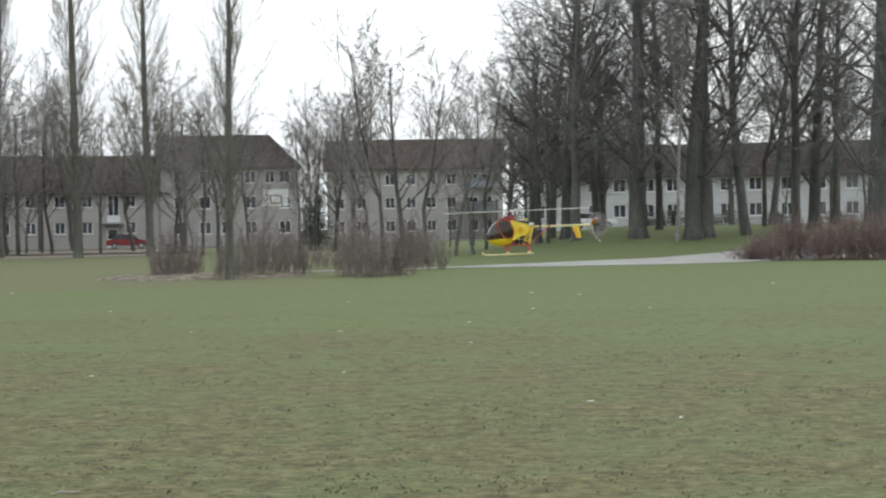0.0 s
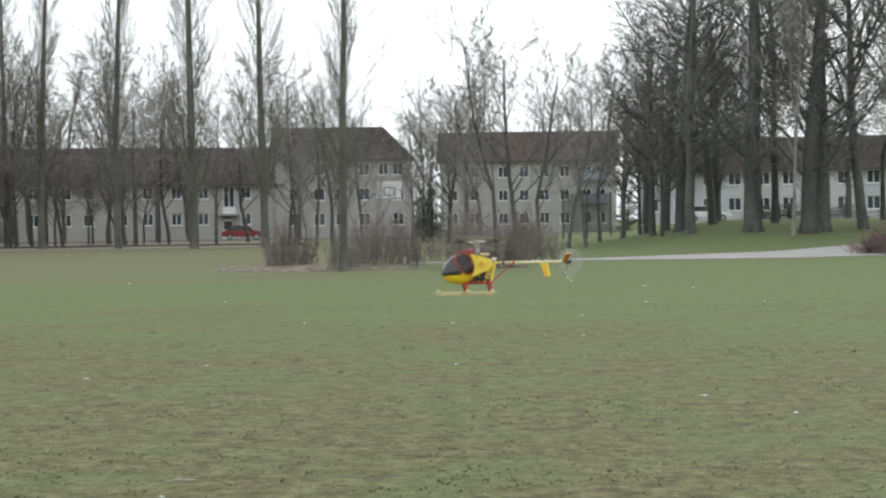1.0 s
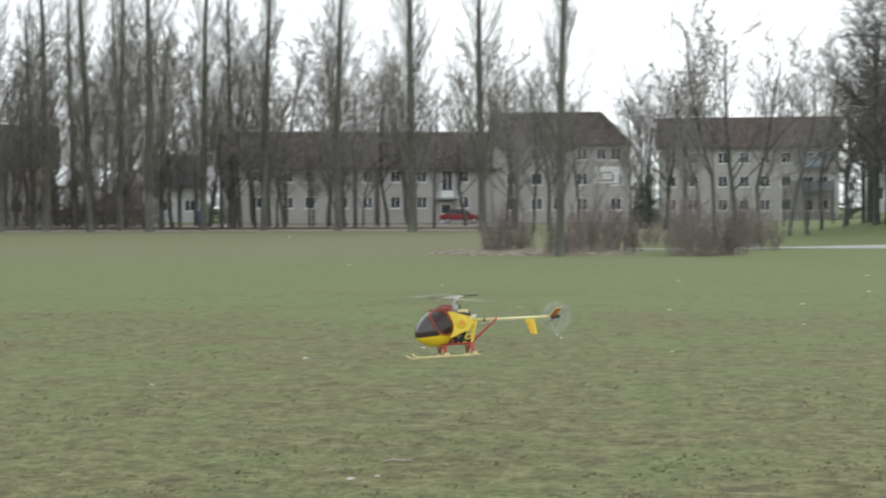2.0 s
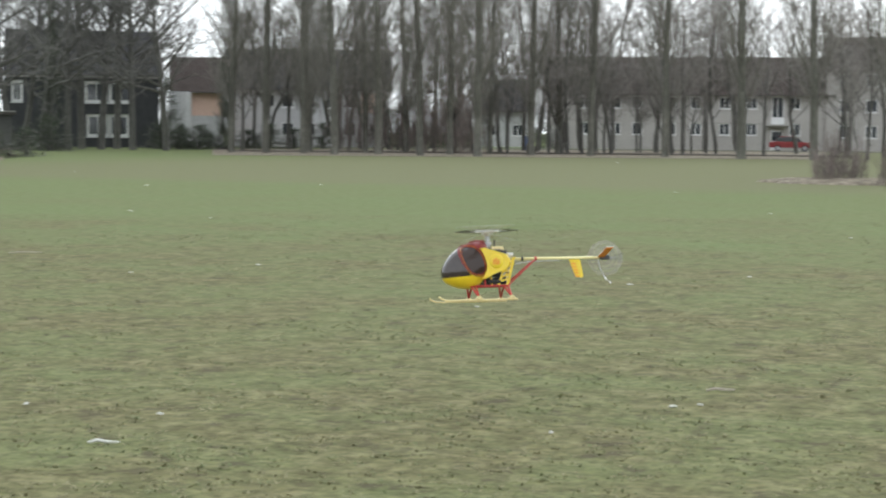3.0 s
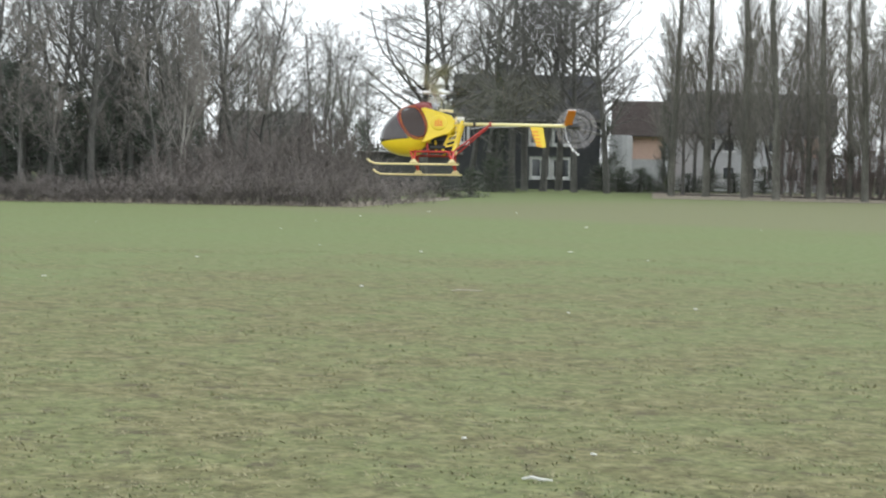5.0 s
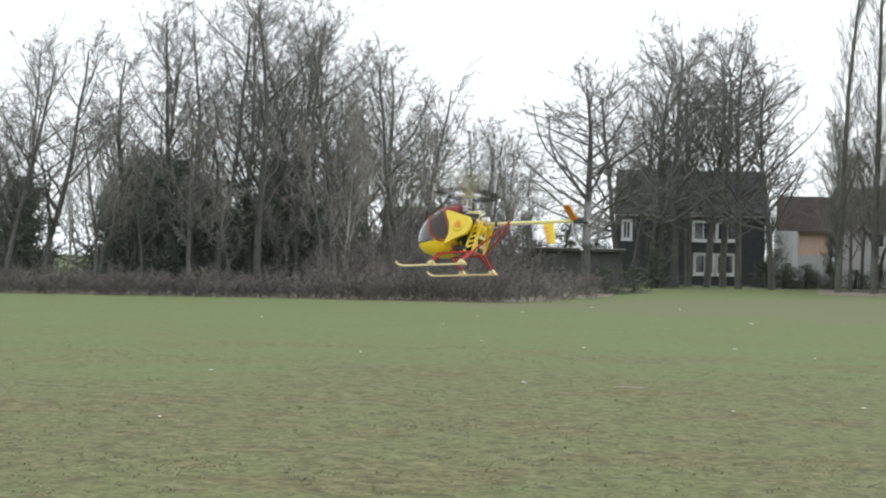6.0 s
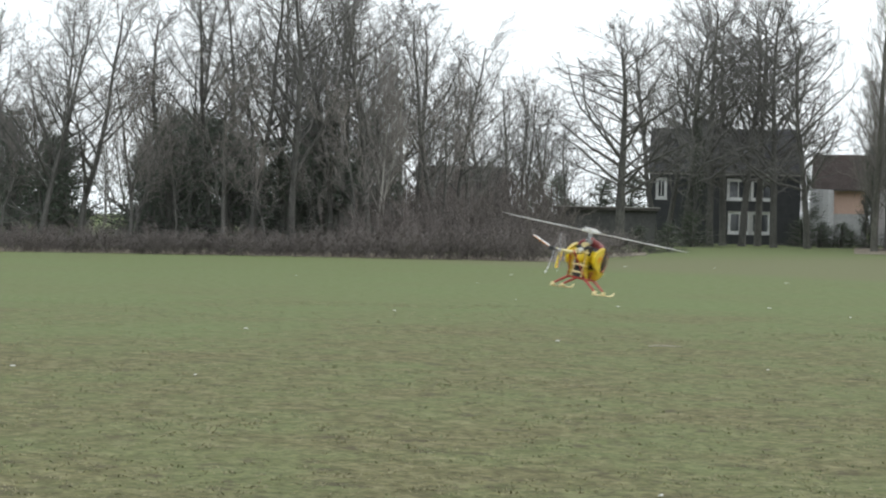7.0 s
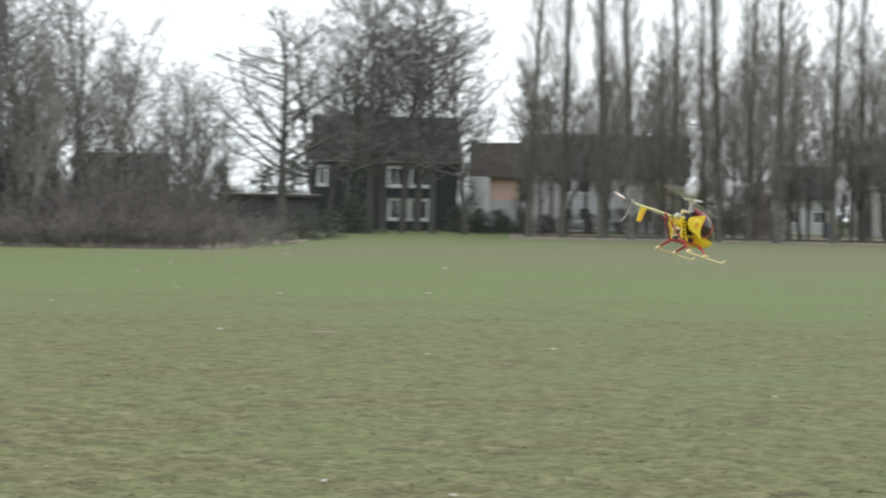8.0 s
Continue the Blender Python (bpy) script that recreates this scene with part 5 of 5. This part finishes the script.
    for az, r, h, w in ((-29.95, 166, 8.0, 5), (-30.1, 150, 3.0, 5), (-29.5, 150, 2.5, 5), (-28.0, 149, 8.0, 3), (-28.6, 152, 1.6, 6), (-27.4, 152, 2.0, 6), (-22.9, 178, 5, 9), (-22.2, 182, 6, 9), (-21.5, 180, 5, 9), (-20.8, 184, 6, 9), (-20.2, 180, 5, 8), (-18.0, 184, 5, 6), (-4.4, 190, 5, 7), (-4.0, 139, 5.5, 5), (-4.0, 195, 6, 7), (-33.5, 137, 13.5, 3.8), (-28.15, 148, 9.5, 2.6), (2.3, 190, 5, 7), (-34.3, 104, 2.0, 4), (-33.6, 130, 3, 6), (-35.2, 99, 1.8, 4)):
        leaf_mass(2, az, r, h, w, turn=rng.uniform(0, 360), mat=IVY, label="low dark ivy-covered evergreen bush")
    # bramble edge along the wood
    for i in range(34):
        az = -58 + i * 0.66
        r = 72.5 + max(0, (az + 38)) * 8.5 + rng.uniform(-0.4, 0.8)
        shrub("bramble", i % 3, az, r, rng.uniform(0.8, 1.25) + 0.7 * smooth(-47, -41, az) - 0.5 * smooth(-39, -37, az), rng.uniform(1.7, 2.3), turn=rng.uniform(0, 360))
    for i in range(22):
        az = -56 + i * 0.95 + rng.uniform(-0.2, 0.2)
        shrub("bramble", i % 3, az, 77 + max(0, az + 39) * 7 + rng.uniform(0, 3), (rng.uniform(0.9, 1.5) + 2.2 * smooth(-46, -42, az)) * (1 - 0.6 * smooth(-39.5, -37.5, az)), rng.uniform(2.2, 3.0), turn=rng.uniform(0, 360))
    for i in range(12):
        shrub("bramble", i % 3, -44.2 + i * 0.5, rng.uniform(84, 98), rng.uniform(2.9, 3.8) * (1 - 0.35 * smooth(-40, -38.6, -44.2 + i * 0.5)), rng.uniform(2.6, 3.4), turn=rng.uniform(0, 360))
    for i in range(9):
        shrub("bramble", i % 3, -42.4 + i * 0.52, rng.uniform(108, 118), rng.uniform(4.6, 5.8), rng.uniform(2.8, 3.6), turn=rng.uniform(0, 360))
    # planting bed in the meadow
    for i, (az, r, h, w) in enumerate(((-9.0, 60.6, 1.5, 0.6), (-8.75, 61.2, 2.0, 0.75), (-8.45, 61.6, 1.5, 0.8), (-8.1, 62.4, 1.8, 0.6), (-7.05, 58.9, 1.5, 0.5), (-6.6, 59.4, 1.2, 0.4), (-6.3, 62.4, 2.1, 0.7), (-5.85, 60.6, 2.3, 0.75), (-5.4, 61.6, 1.8, 0.7), (-4.95, 63.0, 2.1, 0.8), (-4.6, 64.0, 1.5, 0.6), (-3.95, 73.6, 1.2, 0.8),
                                       (-2.95, 59.9, 2.0, 0.8), (-2.75, 61.2, 2.3, 0.8), (-2.2, 58.6, 1.5, 0.95), (-1.8, 60.2, 1.9, 1.0), (-1.5, 60.8, 1.3, 0.9), (-1.05, 70.8, 2.3, 0.95), (-0.8, 71.6, 1.9, 0.8), (-0.35, 67.8, 2.2, 0.9))):
        shrub("grey", i % 3, az, r, h * rng.uniform(0.75, 1.1), w * 1.5, turn=rng.uniform(0, 360))
    # more trees before the slate house, in the wood's thin end and under the giants
    more = random.Random(31)
    for i, (az, r, h, w) in enumerate(((-32.6, 147, 18.5, 0.85), (-34.4, 148, 15.5, 0.85))):
        tree("lime", i % 2, az, r, h, turn=more.uniform(0, 360), wide=w)
    for i, (az, r, h) in enumerate(((-39.5, 117, 10.5), (-38.9, 127, 10.8), (-38.3, 132, 10.5), (-37.5, 140, 9.5), (-40.4, 112, 9.5))):
        tree("ash", i % 3, az, r, h, turn=more.uniform(0, 360), wide=more.uniform(1.0, 1.3))
    for i in range(7):
        tree("birch", i % 3, 5.2 + i * 1.35 + more.uniform(-0.3, 0.3), more.uniform(124, 152), more.uniform(6.5, 11), turn=more.uniform(0, 360), wide=more.uniform(1.2, 1.6))
    # red dogwood beside the path
    for i in range(14):
        shrub("red", i % 2, 9.75 + 0.44 * i, 76.2 + rng.uniform(-1.2, 2.4), (1.25 + 1.1 * smooth(0, 4, i)) * rng.uniform(0.8, 1.15), rng.uniform(1.3, 2.1), turn=rng.uniform(0, 360))


def far_woods():
    """The hazy line of bare trees behind all houses, far off."""
    rng = np.random.default_rng(9)
    thick, thin = Wood(), Wood()
    s = dict(SPECIES["ash"], count=[1, 15, 7, 5], pieces=[5, 3, 2, 1], least=0.028)
    for i in range(36):
        az = -64 + i * 2.35 + rng.uniform(-0.6, 0.6)
        p = spot(az, rng.uniform(235, 275))
        bough(rng, thick, thin, (p.x, p.y, p.z - 0.3), (0, 0, 1), rng.uniform(9, 14.5), 0.25, 0, s)
    for k in range(len(thick.p0)):
        thin.add(thick.p0[k], thick.p1[k], thick.r0[k], thick.r1[k])
    tagged(new("far_woods", thin.mesh("far_woods", TWIG_DARK, 3)), "hazy line of distant bare trees", "woods", kind="stuff")


def build_bed():
    """A low bed of leaf litter with ragged edges."""
    for az0, az1, r0, r1 in ((-11.2, -4.4, 58.6, 64.5), (-3.2, -1.0, 59.8, 63.0)):
        verts, faces, n = [], [], 64
        rng = random.Random(4)
        c = spot((az0 + az1) / 2, (r0 + r1) / 2)
        wide, deep = math.radians(az1 - az0) * (r0 + r1) / 4, (r1 - r0) / 2
        turn = Matrix.Rotation(-radians((az0 + az1) / 2), 3, "Z")
        for s, z in ((1.0, -0.03), (0.93, 0.05), (0.7, 0.12), (0.35, 0.15)):
            for k in range(n):
                a = 2 * math.pi * k / n
                rag = 1 + 0.10 * noise.noise((3 * math.cos(a), 3 * math.sin(a), az0)) + 0.04 * rng.uniform(-1, 1)
                verts.append(c + turn @ Vector((wide * math.cos(a) * s * rag, deep * math.sin(a) * s * rag, z + 0.03 * rng.uniform(-1, 1) * (s < 0.95))))
        verts.append(c + Vector((0, 0, 0.15)))
        for i in range(3):
            for k in range(n):
                faces.append((i * n + k, i * n + (k + 1) % n, (i + 1) * n + (k + 1) % n, (i + 1) * n + k))
        faces += [(3 * n + k, 3 * n + (k + 1) % n, 4 * n) for k in range(n)]
        tagged(new("planting_bed", mesh("planting_bed", verts, faces, [MULCH], flat=False)), "ragged bed of brown leaf litter under shrubs", "flower bed", kind="structure")


def build_litter():
    """White scraps on the turf."""
    rng = random.Random(21)

    def scrap(p, a, b, turn):
        bm = bmesh.new()
        k = 9
        low = [bm.verts.new((a * math.cos(2 * math.pi * i / k) * rng.uniform(0.75, 1.1), b * math.sin(2 * math.pi * i / k) * rng.uniform(0.75, 1.1), 0.0)) for i in range(k)]
        top = [bm.verts.new((v.co.x * 0.8, v.co.y * 0.8, rng.uniform(0.004, 0.012))) for v in low]
        mid = bm.verts.new((0, 0, 0.011))
        for i in range(k):
            j = (i + 1) % k
            bm.faces.new((low[i], low[j], top[j], top[i]))
            bm.faces.new((top[i], top[j], mid))
        me = bpy.data.meshes.new("paper_scrap")
        bm.to_mesh(me)
        bm.free()
        me.materials.append(LITTER)
        ob = new("paper_scrap", me)
        ob.matrix_basis = Matrix.Translation(p) @ pose(0, 0, 0, 0, 0, turn)
        tagged(ob, "small white paper scrap lying on the turf", "litter", "scraps on the meadow")

    for az, r, a in SCRAPS:
        p = spot(az, r)
        p.z = 0.01 * noise.noise((p.x * 0.35, p.y * 0.35, 0)) + 0.005
        scrap(p, a * 0.7, a * 0.36, rng.uniform(0, 180))
    for az, r, long, turn in STICKS:
        bm = bmesh.new()
        tube(bm, [(-long / 2, 0, 0.012), (-long * 0.2, 0.01, 0.022), (long * 0.15, -0.012, 0.018), (long / 2, 0.006, 0.014)], [0.006, 0.009, 0.008, 0.004], 7)
        me = bpy.data.meshes.new("stick")
        bm.to_mesh(me)
        bm.free()
        me.materials.append(LITTER if r < 10 else PALE_WOOD)
        ob = new("stick", me)
        ob.matrix_basis = Matrix.Translation(spot(az, r)) @ pose(0, 0, 0, 0, 0, turn - az)
        tagged(ob, "pale bleached stick lying on the turf", "stick", "sticks on the meadow")


SCRAPS = (
    (2.82, 42.6, 0.09), (4.36, 41.1, 0.07), (2.87, 34.4, 0.08), (0.82, 29.8, 0.06), (0.85, 24.6, 0.04), (-3.27, 19.8, 0.04),
    (4.67, 16.1, 0.05), (7.55, 14.7, 0.05), (10.51, 47.4, 0.09), (-3.07, 39, 0.06), (-3.36, 27.8, 0.05), (-8.14, 28.4, 0.05),
    (-11.26, 20.2, 0.05), (-10.64, 36.4, 0.06), (-13.65, 49.3, 0.08), (6.61, 34.3, 0.05), (-5.71, 81.6, 0.1), (-27.03, 21.1, 0.045),
    (-31.07, 35.4, 0.09), (-30.57, 51.4, 0.12), (-25.03, 52.9, 0.1), (-13.63, 10.4, 0.04), (-12.76, 10.5, 0.03), (-34.36, 10.5, 0.03),
    (-30.15, 10, 0.04), (-15.54, 98.5, 0.2), (-17.52, 9.4, 0.03), (-37.77, 23.9, 0.05), (-39.3, 52.8, 0.12), (-35.63, 66.2, 0.14),
    (-31.09, 20, 0.03), (-28.57, 32.5, 0.05), (-19.96, 16.2, 0.04), (-15.05, 18.8, 0.05), (-40.39, 45.7, 0.06), (-39.15, 36.3, 0.05),
    (-43.05, 31, 0.05), (-47.83, 25.3, 0.06), (-49.4, 17.8, 0.04), (-46.23, 48.5, 0.08), (-35.87, 34.2, 0.05), (-32.82, 67.2, 0.09),
    (-37.85, 58.7, 0.08), (-55.09, 18.8, 0.06),
)
STICKS = ((-34.35, 23.3, 0.42, 8), (-31.96, 9.1, 0.16, -12), (-12.1, 11.1, 0.18, 14))

build_ground()
strip("path", PATH, ((-5.0, 66.5, 67.0), (-1.0, 68.8, 69.6), (0.3, 69.6, 71.6), (3.0, 69.6, 76.0), (6.6, 70.4, 83.0), (8.8, 72.0, 88.5), (14.0, 80.0, 104.0), (20, 98, 126)), "pale gravel path across the park", "path")
strip("street", ASPHALT, ((-30, 170, 176), (-18, 170, 177), (-9, 172, 179), (-3, 172, 179)), "grey asphalt street before the houses", "road", 0.02)
strip("kerb", WOOD_DARK, ((-28, 133, 133.4), (-18, 133, 133.4), (-8, 133, 133.4)), "low dark kerb behind the poplars", "kerb", 0.10)
strip("bare_earth", MULCH, ((-58, 71.6, 80), (-48, 71.8, 82), (-38, 71.5, 82), (-35, 92, 104)), "bare earth and dead leaves under the wood's edge", "earth", 0.012)
strip("bare_earth", MULCH, ((-28.5, 114, 150), (-18, 116, 167), (-9, 120, 167)), "bare earth and dead leaves under the poplars", "earth", 0.012)
build_houses()
build_garage()
build_screen()
build_hoop()
build_cars()
build_plants()
far_woods()
build_bed()
heli, rotor, tail_rotor = build_helicopter()
build_litter()
grass_tufts()


def motions():
    flight = (
        (0.0, 0.659, 15.695, 1.593, 178.0, 1.5, 0.5), (0.5, 0.095, 14.645, 1.806, 185.0, 4.0, 4.3), (1.0, -0.603, 13.602, 1.280, 186.4, 0.2, 5.8),
        (1.5, -1.310, 12.702, 0.984, 197.0, 3.2, 5.0), (1.7, -1.644, 12.327, 0.860, 198.0, 2.2, 6.0), (2.8, -3.170, 9.948, 0.829, 212.0, 1.6, 6.6),
        (3.0, -3.412, 9.564, 0.874, 212.5, 0.9, 7.5), (3.5, -3.968, 8.776, 0.931, 209.6, -2.3, 7.8), (4.0, -4.366, 8.102, 1.135, 210.8, 0.9, 7.3),
        (4.2, -4.536, 7.950, 1.267, 211.1, 1.4, 5.4), (5.3, -5.315, 6.900, 1.902, 211.0, 0.0, 12.5), (5.5, -5.218, 6.656, 1.894, 208.0, -0.8, 12.4),
        (6.0, -5.908, 7.101, 1.792, 184.5, 2.5, 10.8), (6.3, -6.200, 7.400, 1.690, 169.5, 5.4, 12.3), (6.5, -6.220, 7.475, 1.614, 152.0, 6.2, 14.2),
        (6.7, -6.530, 8.000, 1.530, 135.5, 5.4, 13.2), (7.0, -6.789, 9.035, 1.401, 109.9, 3.9, 10.6), (7.3, -6.626, 9.912, 1.412, 91.7, 2.5, 9.0),
        (7.5, -6.321, 10.429, 1.435, 83.4, 2.6, 7.4), (7.8, -5.579, 11.236, 1.516, 74.5, 7.5, 3.6), (8.0, -5.017, 11.940, 1.570, 74.5, 11.9, 3.4))
    walk(heli, [(t, pose(x, y, z, roll, pitch, yaw)) for t, x, y, z, yaw, pitch, roll in flight])
    # how far the blades stand off the tail boom's line, second by second
    turns = ((0.0, 0), (0.5, 50), (1.0, 84), (1.5, 72), (2.8, 55), (3.0, 76), (3.5, 88), (4.0, 87), (4.3, 76), (5.3, 96), (5.5, 100), (6.0, -55), (6.5, -22), (7.0, -106), (7.5, -120), (8.0, -150))

    def phase(i):
        t = min(8.0, i / FPS)
        for (a, u), (b, v) in zip(turns, turns[1:]):
            if a <= t <= b:
                return u + (v - u) * (t - a) / (b - a)

    spin, rows, tail_rows = 0.0, [], []
    for i in range(241):
        rows.append((i / FPS, pose(0, 0, 0.146, 0, 0, spin)))
        tail_rows.append((i / FPS, pose(-0.712, -0.055, -0.004, 0, 83.0 * i, 0)))
        spin += 84.0 + (phase(i + 1) - phase(i))
    walk(rotor, rows)
    walk(tail_rotor, tail_rows)


motions()
